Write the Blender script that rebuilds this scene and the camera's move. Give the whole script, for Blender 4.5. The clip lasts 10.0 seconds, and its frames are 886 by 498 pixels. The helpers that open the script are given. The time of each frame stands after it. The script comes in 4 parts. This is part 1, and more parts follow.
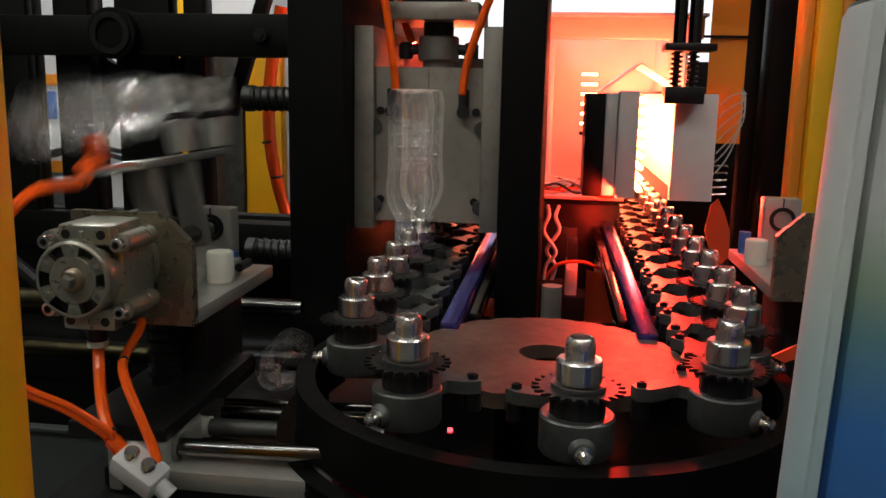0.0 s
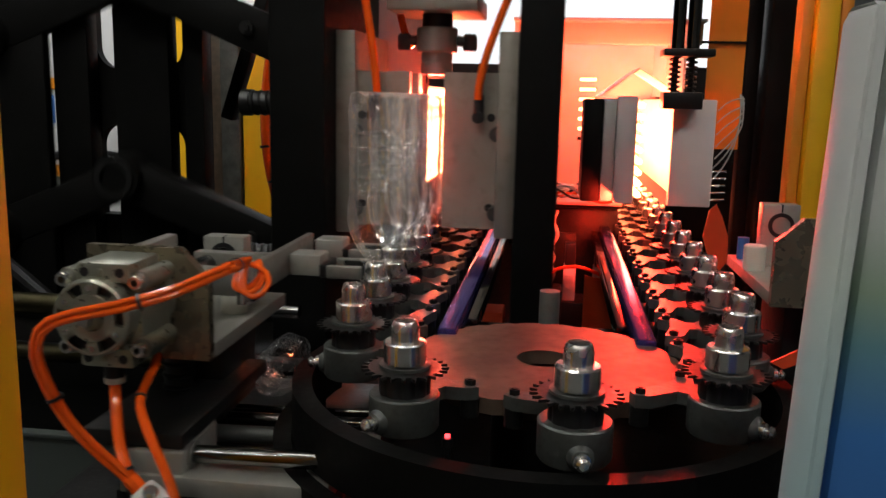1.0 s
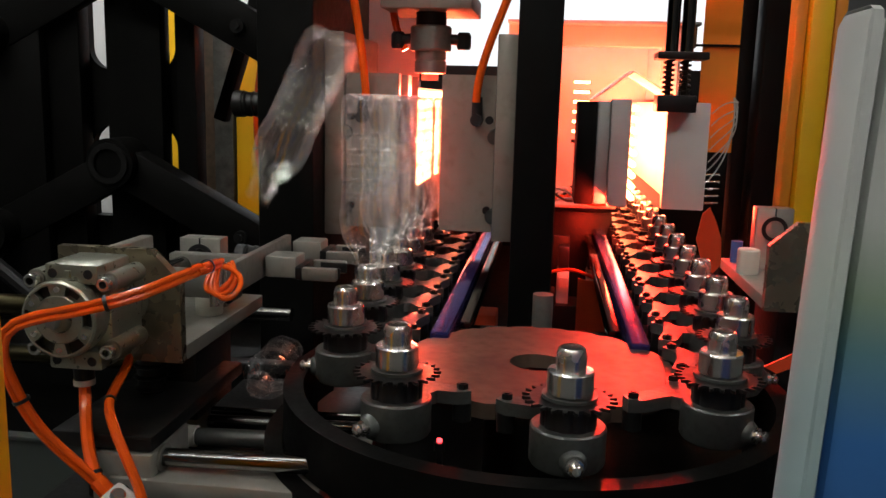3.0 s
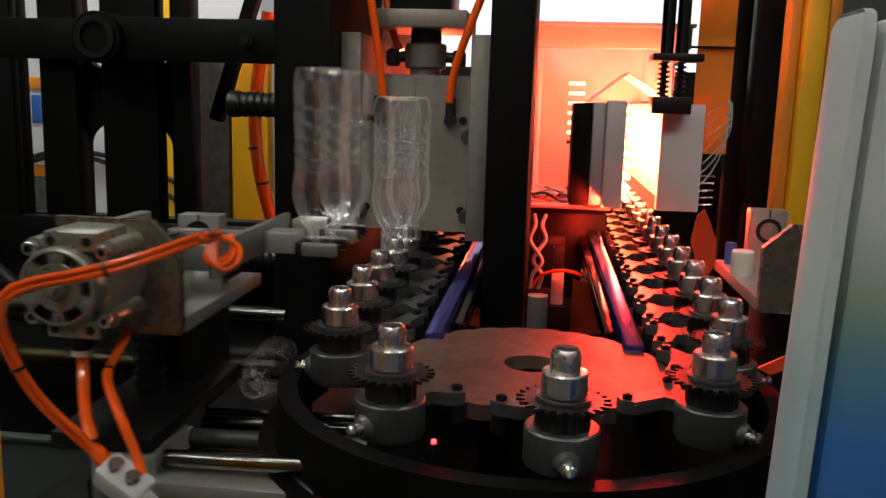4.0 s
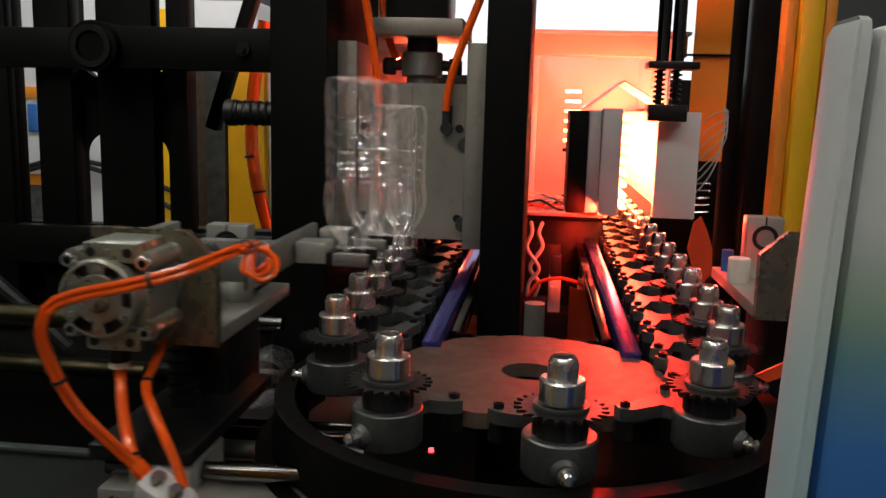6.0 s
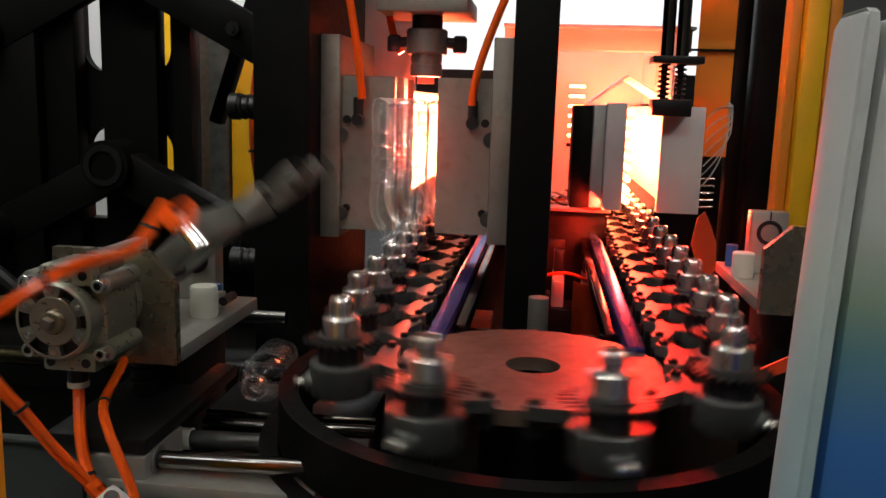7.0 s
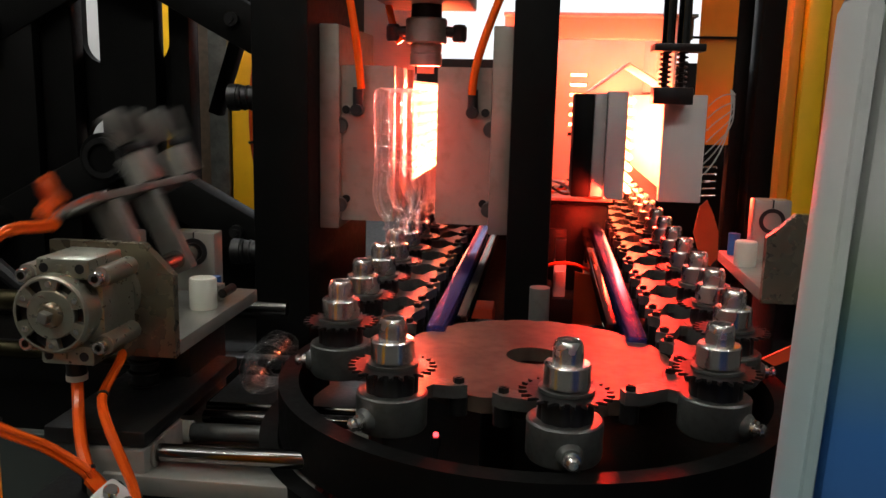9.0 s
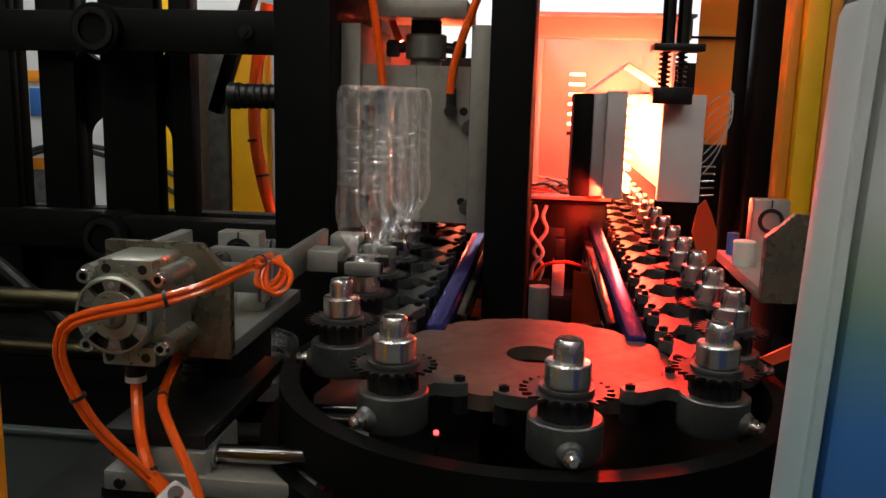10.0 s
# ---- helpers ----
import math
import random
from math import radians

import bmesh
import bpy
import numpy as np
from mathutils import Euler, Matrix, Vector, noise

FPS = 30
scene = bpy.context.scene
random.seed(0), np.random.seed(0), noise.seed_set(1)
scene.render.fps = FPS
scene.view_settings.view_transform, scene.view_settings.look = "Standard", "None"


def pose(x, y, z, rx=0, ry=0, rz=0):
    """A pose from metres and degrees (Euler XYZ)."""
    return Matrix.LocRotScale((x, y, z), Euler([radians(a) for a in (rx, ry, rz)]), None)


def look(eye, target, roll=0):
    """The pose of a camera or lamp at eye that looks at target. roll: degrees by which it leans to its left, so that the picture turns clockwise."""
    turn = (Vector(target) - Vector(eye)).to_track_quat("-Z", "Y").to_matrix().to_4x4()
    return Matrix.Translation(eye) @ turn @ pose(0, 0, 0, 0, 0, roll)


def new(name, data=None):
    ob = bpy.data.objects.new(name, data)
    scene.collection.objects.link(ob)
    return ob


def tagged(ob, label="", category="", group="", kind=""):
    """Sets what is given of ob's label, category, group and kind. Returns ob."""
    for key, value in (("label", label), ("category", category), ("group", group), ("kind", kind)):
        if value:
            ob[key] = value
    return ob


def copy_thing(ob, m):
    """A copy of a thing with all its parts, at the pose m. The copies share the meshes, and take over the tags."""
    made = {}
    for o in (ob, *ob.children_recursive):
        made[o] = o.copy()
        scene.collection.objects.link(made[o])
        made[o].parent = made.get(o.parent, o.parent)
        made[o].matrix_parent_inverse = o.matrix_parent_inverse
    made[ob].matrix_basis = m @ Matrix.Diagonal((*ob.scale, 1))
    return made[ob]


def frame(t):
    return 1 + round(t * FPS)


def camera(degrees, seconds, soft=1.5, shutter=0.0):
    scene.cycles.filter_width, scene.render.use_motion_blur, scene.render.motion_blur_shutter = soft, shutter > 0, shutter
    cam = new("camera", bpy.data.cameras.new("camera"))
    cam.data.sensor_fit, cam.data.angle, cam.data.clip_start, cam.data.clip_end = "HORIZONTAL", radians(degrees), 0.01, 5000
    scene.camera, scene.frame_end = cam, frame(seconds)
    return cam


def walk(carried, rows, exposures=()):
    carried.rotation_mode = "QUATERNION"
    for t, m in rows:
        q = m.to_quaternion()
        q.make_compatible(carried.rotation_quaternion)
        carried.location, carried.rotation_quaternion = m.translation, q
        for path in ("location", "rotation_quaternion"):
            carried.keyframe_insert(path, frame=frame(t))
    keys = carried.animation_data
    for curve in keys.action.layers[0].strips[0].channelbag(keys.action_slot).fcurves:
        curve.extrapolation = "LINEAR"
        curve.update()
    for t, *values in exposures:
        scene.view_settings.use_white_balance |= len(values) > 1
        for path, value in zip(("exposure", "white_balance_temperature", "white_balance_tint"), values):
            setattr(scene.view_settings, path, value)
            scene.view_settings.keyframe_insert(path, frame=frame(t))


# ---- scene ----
cam = camera(55.19, 10.0, shutter=0.5)
PATH = [
    (0.0, pose(0.0018, -0.0100, 1.2284, 79.50, -1.10, 7.69)),
    (0.5, pose(0.0014, -0.0057, 1.2279, 79.65, -1.27, 7.78)),
    (1.0, pose(0.0013, -0.0065, 1.2279, 79.83, -1.27, 7.57)),
    (1.5, pose(0.0010, -0.0053, 1.2284, 79.95, -1.43, 7.13)),
    (2.0, pose(0.0026, -0.0041, 1.2295, 80.07, -1.24, 7.00)),
    (2.5, pose(0.0018, -0.0022, 1.2283, 79.96, -1.43, 7.25)),
    (4.0, pose(0.0025, -0.0020, 1.2288, 80.01, -1.68, 6.91)),
    (4.5, pose(0.0033, -0.0015, 1.2277, 80.27, -1.49, 6.60)),
    (5.0, pose(0.0023, 0.0004, 1.2276, 80.48, -1.58, 6.64)),
    (5.5, pose(0.0027, -0.0005, 1.2290, 80.61, -1.51, 6.58)),
    (7.0, pose(0.0009, -0.0024, 1.2270, 80.24, -1.69, 6.87)),
    (7.5, pose(0.0018, -0.0013, 1.2263, 80.05, -1.50, 6.92)),
    (8.0, pose(0.0012, -0.0014, 1.2281, 79.88, -1.56, 6.79)),
    (8.5, pose(0.0023, 0.0022, 1.2260, 79.86, -1.43, 6.87)),
    (9.0, pose(0.0027, 0.0034, 1.2262, 79.59, -1.31, 6.97)),
    (9.5, pose(0.0016, 0.0019, 1.2276, 79.47, -1.35, 7.09)),
    (10.0, pose(0.0000, 0.0000, 1.2268, 79.50, -1.51, 6.83)),
]
walk(cam, PATH)

# ---- world, lights ----
world = bpy.data.worlds.new("hall_air")
scene.world = world
world.use_nodes = True
world.node_tree.nodes["Background"].inputs[0].default_value = (1.0, 0.86, 0.72, 1)
world.node_tree.nodes["Background"].inputs[1].default_value = 0.10


def area_lamp(name, eye, target, sx, sy, power, colour, spread=180):
    lamp = bpy.data.lights.new(name, "AREA")
    lamp.shape, lamp.size, lamp.size_y = "RECTANGLE", sx, sy
    lamp.energy, lamp.color, lamp.spread = power, colour, radians(spread)
    ob = new(name, lamp)
    ob.matrix_basis = look(eye, target)
    return ob


# unseen area lights added for the hall's lighting, above and behind the camera and over the machine
area_lamp("hall_fill_light", (-0.7, -0.9, 2.9), (-0.3, 0.8, 1.0), 1.4, 0.25, 5.0, (1.0, 0.95, 0.83))
area_lamp("hall_fill_light", (-0.9, 0.7, 3.4), (-0.85, 2.3, 1.1), 0.25, 1.4, 5.0, (1.0, 0.95, 0.84), 90)
area_lamp("hall_fill_light", (-1.6, 3.4, 3.6), (-2.0, 4.6, 1.2), 2.0, 0.3, 60, (0.95, 0.98, 1.0))
# added fill: brightens the wall behind the viewer for reflections and soft light
area_lamp("hall_fill_light", (0.2, -2.2, 3.9), (0.0, -4.0, 1.6), 3.0, 0.3, 5, (1.0, 0.94, 0.80))
# red area lights added to the glow of the two oven tunnels' heating lamps
area_lamp("added_oven_light", (0.165, 1.50, 1.15), (0.15, 0.9, 0.985), 0.055, 0.16, 0.07, (1.0, 0.020, 0.012), 62)
# added for the red haze spread in front of the oven
area_lamp("added_oven_light", (0.165, 1.49, 1.15), (0.20, 0.9, 1.03), 0.055, 0.16, 0.9, (1.0, 0.012, 0.008), 62)
# no lamp hangs here: added outside the oven to redden the cables
area_lamp("added_oven_light", (0.105, 1.452, 1.05), (-0.04, 1.56, 0.93), 0.10, 0.06, 1.4, (1.0, 0.03, 0.012))
# added to light the housing's back sheet
area_lamp("added_oven_light", (0.10, 1.75, 1.22), (0.10, 2.3, 1.22), 0.25, 0.10, 8, (1.0, 0.055, 0.022))
area_lamp("added_oven_light", (-0.20, 1.56, 1.17), (-0.208, 1.2, 1.18), 0.07, 0.15, 2.4, (1.0, 0.065, 0.035), 34)


# ---- materials ----
def material(name, colour, rough=0.5, metal=0.0, var=0.15, scale=40.0, bump=0.1, dirt=0.0, dirt_colour=(0.02, 0.018, 0.015), spec=0.5):
    mat = bpy.data.materials.new(name)
    mat.use_nodes = True
    nt = mat.node_tree
    n, l = nt.nodes, nt.links
    p = n["Principled BSDF"]
    p.inputs["Metallic"].default_value = metal
    p.inputs["Specular IOR Level"].default_value = spec
    tc = n.new("ShaderNodeTexCoord")
    fine = n.new("ShaderNodeTexNoise")
    fine.inputs["Scale"].default_value, fine.inputs["Detail"].default_value = scale * 6, 4
    big = n.new("ShaderNodeTexNoise")
    big.inputs["Scale"].default_value, big.inputs["Detail"].default_value = scale, 6
    for t in (fine, big):
        l.new(tc.outputs["Object"], t.inputs["Vector"])
    ramp = n.new("ShaderNodeValToRGB")
    ramp.color_ramp.elements[0].position, ramp.color_ramp.elements[1].position = 0.3, 0.72
    ramp.color_ramp.elements[0].color = (*[c * (1 - var) for c in colour], 1)
    ramp.color_ramp.elements[1].color = (*[min(1, c * (1 + var)) for c in colour], 1)
    l.new(big.outputs["Fac"], ramp.inputs["Fac"])
    out = ramp.outputs["Color"]
    if dirt:
        spots = n.new("ShaderNodeValToRGB")
        spots.color_ramp.elements[0].position, spots.color_ramp.elements[1].position = 0.62 - 0.3 * dirt, 0.75
        l.new(fine.outputs["Fac"], spots.inputs["Fac"])
        mix = n.new("ShaderNodeMix")
        mix.data_type = "RGBA"
        mix.inputs["B"].default_value = (*dirt_colour, 1)
        mul = n.new("ShaderNodeMath")
        mul.operation = "MULTIPLY"
        mul.inputs[1].default_value = min(1.0, dirt)
        l.new(spots.outputs["Color"], mul.inputs[0])
        l.new(mul.outputs[0], mix.inputs["Factor"])
        l.new(out, mix.inputs["A"])
        out = mix.outputs["Result"]
    l.new(out, p.inputs["Base Color"])
    rr = n.new("ShaderNodeMapRange")
    rr.inputs["To Min"].default_value, rr.inputs["To Max"].default_value = max(0.02, rough - 0.12), min(1.0, rough + 0.12)
    l.new(fine.outputs["Fac"], rr.inputs["Value"])
    l.new(rr.outputs["Result"], p.inputs["Roughness"])
    b = n.new("ShaderNodeBump")
    b.inputs["Strength"].default_value, b.inputs["Distance"].default_value = bump, 0.001
    l.new(fine.outputs["Fac"], b.inputs["Height"])
    l.new(b.outputs["Normal"], p.inputs["Normal"])
    return mat


def glow(name, colour, strength):
    mat = bpy.data.materials.new(name)
    mat.use_nodes = True
    n, l = mat.node_tree.nodes, mat.node_tree.links
    n.remove(n["Principled BSDF"])
    e = n.new("ShaderNodeEmission")
    e.inputs[0].default_value, e.inputs[1].default_value = (*colour, 1), strength
    l.new(e.outputs[0], n["Material Output"].inputs[0])
    return mat


def clear_plastic(name, tint=0.93, ior=1.5, rough=0.035, haze=0.002):
    """Thin clear plastic: light passes straight on, with gloss that grows at glancing angles."""
    mat = bpy.data.materials.new(name)
    mat.use_nodes = True
    n, l = mat.node_tree.nodes, mat.node_tree.links
    n.remove(n["Principled BSDF"])
    tr, gl, fr, ad, df, ad2 = (n.new("ShaderNode" + k) for k in ("BsdfTransparent", "BsdfGlossy", "Fresnel", "AddShader", "BsdfTranslucent", "AddShader"))
    tr.inputs[0].default_value = (tint, tint, tint, 1)
    df.inputs[0].default_value = (haze, haze, haze, 1)
    gl.inputs["Roughness"].default_value = rough
    fr.inputs[0].default_value = ior
    nz, bp, tc = n.new("ShaderNodeTexNoise"), n.new("ShaderNodeBump"), n.new("ShaderNodeTexCoord")
    nz.inputs["Scale"].default_value = 60
    l.new(tc.outputs["Object"], nz.inputs["Vector"])
    bp.inputs["Strength"].default_value, bp.inputs["Distance"].default_value = 0.05, 0.001
    l.new(nz.outputs["Fac"], bp.inputs["Height"])
    l.new(bp.outputs[0], gl.inputs["Normal"])
    sheen = n.new("ShaderNodeMapRange")
    sheen.inputs["From Min"].default_value, sheen.inputs["From Max"].default_value = 0.03, 0.6
    sheen.inputs["To Min"].default_value, sheen.inputs["To Max"].default_value = 0.17, 0.50
    l.new(fr.outputs[0], sheen.inputs["Value"])
    l.new(sheen.outputs["Result"], gl.inputs["Color"])
    l.new(tr.outputs[0], ad.inputs[0])
    l.new(gl.outputs[0], ad.inputs[1])
    l.new(ad.outputs[0], ad2.inputs[0])
    l.new(df.outputs[0], ad2.inputs[1])
    l.new(ad2.outputs[0], n["Material Output"].inputs[0])
    return mat


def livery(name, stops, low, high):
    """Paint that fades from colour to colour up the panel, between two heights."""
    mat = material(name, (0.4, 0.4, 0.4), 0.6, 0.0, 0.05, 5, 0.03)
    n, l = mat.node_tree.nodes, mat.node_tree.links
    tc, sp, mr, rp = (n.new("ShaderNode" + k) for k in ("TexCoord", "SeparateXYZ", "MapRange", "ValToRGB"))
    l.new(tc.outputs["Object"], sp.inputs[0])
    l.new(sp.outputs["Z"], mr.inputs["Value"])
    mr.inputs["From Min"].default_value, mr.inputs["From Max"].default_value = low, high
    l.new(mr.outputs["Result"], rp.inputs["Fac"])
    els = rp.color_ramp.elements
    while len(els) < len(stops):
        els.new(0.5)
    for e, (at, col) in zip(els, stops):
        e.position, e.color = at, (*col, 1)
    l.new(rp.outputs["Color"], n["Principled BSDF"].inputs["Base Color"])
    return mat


BLACK = material("black_paint", (0.0036, 0.0036, 0.0034), 0.5, 0.0, 0.3, 20, 0.15, 0.2, (0.012, 0.011, 0.010), 0.13)
OILY = material("oily_black_steel", (0.009, 0.009, 0.009), 0.36, 0.0, 0.3, 30, 0.2, 0.3, (0.03, 0.027, 0.023), 0.35)
RUBBER = material("black_plastic", (0.012, 0.012, 0.013), 0.4, 0.0, 0.2, 30, 0.1)
STEEL = material("dull_tool_steel", (0.27, 0.265, 0.24), 0.42, 0.65, 0.15, 20, 0.1, 0.25, (0.1, 0.09, 0.07))
ALU = material("cast_aluminium", (0.37, 0.375, 0.30), 0.31, 0.72, 0.12, 25, 0.25, 0.25, (0.2, 0.19, 0.16))
ALU_PLATE = material("milled_aluminium", (0.46, 0.455, 0.41), 0.36, 0.65, 0.1, 18, 0.12, 0.2, (0.25, 0.24, 0.2))
CHROME = material("turned_steel", (0.86, 0.85, 0.81), 0.25, 1.0, 0.03, 6, 0.015)
ROD = material("polished_rod", (0.14, 0.14, 0.135), 0.15, 1.0, 0.06, 3, 0.004)
BRASSY = material("yellowed_rod", (0.075, 0.064, 0.034), 0.35, 1.0, 0.12, 12, 0.05)
CAST = material("grey_cast_iron", (0.105, 0.112, 0.104), 0.40, 0.5, 0.3, 30, 0.4, 0.4, (0.06, 0.055, 0.05))
DISC = material("worn_disc_steel", (0.105, 0.073, 0.052), 0.5, 0.2, 0.55, 11, 0.2, 0.5, (0.060, 0.042, 0.030))
MOULD = material("mould_steel", (0.30, 0.275, 0.235), 0.5, 0.55, 0.2, 9, 0.2, 0.3, (0.15, 0.12, 0.09))
SHEET = material("oven_sheet_metal", (0.62, 0.6, 0.57), 0.45, 0.4, 0.08, 8, 0.05)
REFL = material("oven_reflector", (0.85, 0.80, 0.76), 0.5, 0.2, 0.06, 8, 0.05)
YELLOW = material("yellow_paint", (0.84, 0.46, 0.008), 0.45, 0.0, 0.08, 6, 0.05, 0.1, (0.3, 0.2, 0.03))
ORANGE = material("orange_hose", (0.95, 0.12, 0.010), 0.17, 0.0, 0.05, 12, 0.01)
NYLON = material("white_nylon", (0.72, 0.72, 0.62), 0.4, 0.0, 0.05, 30, 0.05)
WHITE = material("pale_grey_paint", (0.42, 0.45, 0.44), 0.4, 0.0, 0.05, 5, 0.03)
BLUE = material("blue_paint", (0.035, 0.13, 0.38), 0.4, 0.0, 0.08, 5, 0.03)
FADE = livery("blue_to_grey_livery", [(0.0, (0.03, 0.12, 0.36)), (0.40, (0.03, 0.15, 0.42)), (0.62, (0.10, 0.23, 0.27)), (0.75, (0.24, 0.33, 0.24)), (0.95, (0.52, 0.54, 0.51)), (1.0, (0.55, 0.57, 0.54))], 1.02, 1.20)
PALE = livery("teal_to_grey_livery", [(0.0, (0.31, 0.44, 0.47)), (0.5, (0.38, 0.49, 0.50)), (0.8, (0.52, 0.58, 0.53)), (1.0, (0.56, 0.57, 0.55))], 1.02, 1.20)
# steel rail; its violet-blue reflection is put into the base colour
RAIL = material("violet_reflection_rail", (0.09, 0.095, 0.40), 0.2, 0.85, 0.1, 6, 0.01)
FLOORM = material("grey_hall_floor", (0.2, 0.2, 0.19), 0.5, 0.0, 0.2, 3, 0.1, 0.2)
WALLM = material("grey_hall_wall", (0.20, 0.20, 0.195), 0.8, 0.0, 0.05, 2, 0.05)
CABINET = material("white_cabinet_paint", (0.62, 0.62, 0.60), 0.5, 0.0, 0.05, 3, 0.05)
AMBER = material("orange_painted_sheet", (0.75, 0.26, 0.02), 0.4, 0.0, 0.08, 6, 0.05)
GREENISH = material("dark_grey_green_paint", (0.036, 0.046, 0.042), 0.5, 0.0, 0.12, 6, 0.05, 0.1)
PLATE = material("brownish_plate", (0.25, 0.215, 0.15), 0.28, 0.7, 0.14, 9, 0.06, 0.10, (0.16, 0.12, 0.06))
# orange with the oven's red glow mixed into the base colour
RED_LIT = material("red_lit_orange", (0.80, 0.085, 0.025), 0.4, 0.0, 0.1, 8, 0.05)
BROWNISH = material("brown_bottle_stack", (0.07, 0.047, 0.028), 0.5, 0.0, 0.3, 60, 0.3)
PET = clear_plastic("clear_pet")
LAMP = glow("hot_filament", (1.0, 0.14, 0.05), 50)
# emission for a reflected red sparkle
RED = glow("red_glint", (1.0, 0.05, 0.06), 5)
TUBE = glow("hall_tube", (0.97, 0.98, 0.95), 115)
DAY = glow("window_daylight", (0.95, 0.98, 1.0), 1.15)


# ---- building helpers ----
def box(bm, x0, x1, y0, y1, z0, z1, bevel=0.0):
    r = bmesh.ops.create_cube(bm, size=1)
    bmesh.ops.scale(bm, vec=(abs(x1 - x0), abs(y1 - y0), abs(z1 - z0)), verts=r["verts"])
    bmesh.ops.translate(bm, vec=((x0 + x1) / 2, (y0 + y1) / 2, (z0 + z1) / 2), verts=r["verts"])
    if bevel:
        edges = list({e for v in r["verts"] for e in v.link_edges})
        bmesh.ops.bevel(bm, geom=edges, offset=bevel, segments=2, affect="EDGES", profile=0.5)
    return bm


def rod(bm, a, b, r, seg=16, r2=None):
    a, b = Vector(a), Vector(b)
    d = b - a
    m = Matrix.Translation((a + b) / 2) @ d.to_track_quat("Z", "Y").to_matrix().to_4x4()
    bmesh.ops.create_cone(bm, cap_ends=True, segments=seg, radius1=r, radius2=r if r2 is None else r2, depth=d.length, matrix=m)
    return bm


def lathe(bm, profile, seg=24, m=None, cap=False):
    """Turned shape about z: profile of (radius, height)."""
    rings = []
    for r, z in profile:
        ring = [bm.verts.new((r * math.cos(2 * math.pi * i / seg), r * math.sin(2 * math.pi * i / seg), z)) for i in range(seg)]
        rings.append(ring)
    for a, b in zip(rings, rings[1:]):
        for i in range(seg):
            bm.faces.new((a[i], a[(i + 1) % seg], b[(i + 1) % seg], b[i]))
    if cap:
        bm.faces.new(list(reversed(rings[0])))
        bm.faces.new(rings[-1])
    if m is not None:
        bmesh.ops.transform(bm, matrix=m, verts=[v for ring in rings for v in ring])
    return bm


def prism(bm, outline, z0, z1, m=None):
    """An outline in x, y drawn up from z0 to z1."""
    lo = [bm.verts.new((x, y, z0)) for x, y in outline]
    hi = [bm.verts.new((x, y, z1)) for x, y in outline]
    k = len(outline)
    for i in range(k):
        bm.faces.new((lo[i], lo[(i + 1) % k], hi[(i + 1) % k], hi[i]))
    bm.faces.new(list(reversed(lo)))
    bm.faces.new(hi)
    if m is not None:
        bmesh.ops.transform(bm, matrix=m, verts=lo + hi)
    return bm


def ring_plate(bm, r0, r1, z0, z1, a0=0.0, a1=360.0, seg=96):
    """A flat ring, or a piece of one, about z."""
    full = abs(a1 - a0) >= 360
    k = seg if full else seg + 1
    rows = []
    for i in range(k):
        a = radians(a0 + (a1 - a0) * i / seg)
        c, s = math.cos(a), math.sin(a)
        rows.append([bm.verts.new((r * c, r * s, z)) for r, z in ((r0, z0), (r1, z0), (r1, z1), (r0, z1))])
    for i in range(k if full else k - 1):
        a, b = rows[i], rows[(i + 1) % k]
        for j in range(4):
            bm.faces.new((a[j], b[j], b[(j + 1) % 4], a[(j + 1) % 4]))
    if not full:
        bm.faces.new(list(reversed(rows[0])))
        bm.faces.new(rows[-1])
    return bm


def tube(bm, points, r, seg=8):
    """A round tube through points, closed at its ends."""
    pts = [Vector(p) for p in points]
    rings, side = [], None
    for i, p in enumerate(pts):
        d = (pts[min(i + 1, len(pts) - 1)] - pts[max(i - 1, 0)]).normalized()
        if side is None:
            side = d.orthogonal().normalized()
        side = (side - d * side.dot(d)).normalized()
        up = d.cross(side)
        rings.append([bm.verts.new(p + r * (math.cos(2 * math.pi * j / seg) * side + math.sin(2 * math.pi * j / seg) * up)) for j in range(seg)])
    for a, b in zip(rings, rings[1:]):
        for j in range(seg):
            bm.faces.new((a[j], a[(j + 1) % seg], b[(j + 1) % seg], b[j]))
    bm.faces.new(list(reversed(rings[0])))
    bm.faces.new(rings[-1])
    return bm


def bend(a, b, c, d, k=12):
    """Points along a cubic curve."""
    a, b, c, d = (Vector(p) for p in (a, b, c, d))
    return [(1 - t) ** 3 * a + 3 * (1 - t) ** 2 * t * b + 3 * (1 - t) * t * t * c + t ** 3 * d for t in (i / k for i in range(k + 1))]


def mesh_of(name, bm, mat, smooth=35):
    bmesh.ops.recalc_face_normals(bm, faces=bm.faces)
    me = bpy.data.meshes.new(name)
    bm.to_mesh(me)
    bm.free()
    me.materials.append(mat)
    me.shade_smooth()
    me.set_sharp_from_angle(angle=radians(smooth))
    return me


def part(name, bm, mat, parent, label="", at=None, smooth=35):
    ob = new(name, mesh_of(name, bm, mat, smooth))
    ob.parent = parent
    if at is not None:
        ob.matrix_basis = at
    return tagged(ob, label) if label else ob


def solid(name, bm, mat, label, category, kind="", at=None, group=""):
    ob = new(name, mesh_of(name, bm, mat))
    if at is not None:
        ob.matrix_basis = at
    return tagged(ob, label, category, group, kind)


def thing(name, label, category, at=None, group="", kind=""):
    ob = new(name)
    ob.empty_display_size = 0.02
    if at is not None:
        ob.matrix_basis = at
    return tagged(ob, label, category, group, kind)


B = bmesh.new

# ---- the machine's measures ----
TIP = 1.05                       # height of the mandrel tips
CY, R, RP = 0.796, 0.186, 0.1294  # centre of the chain wheel, mandrel circle, chain circle
PITCH = 2 * RP * math.sin(math.pi / 8)
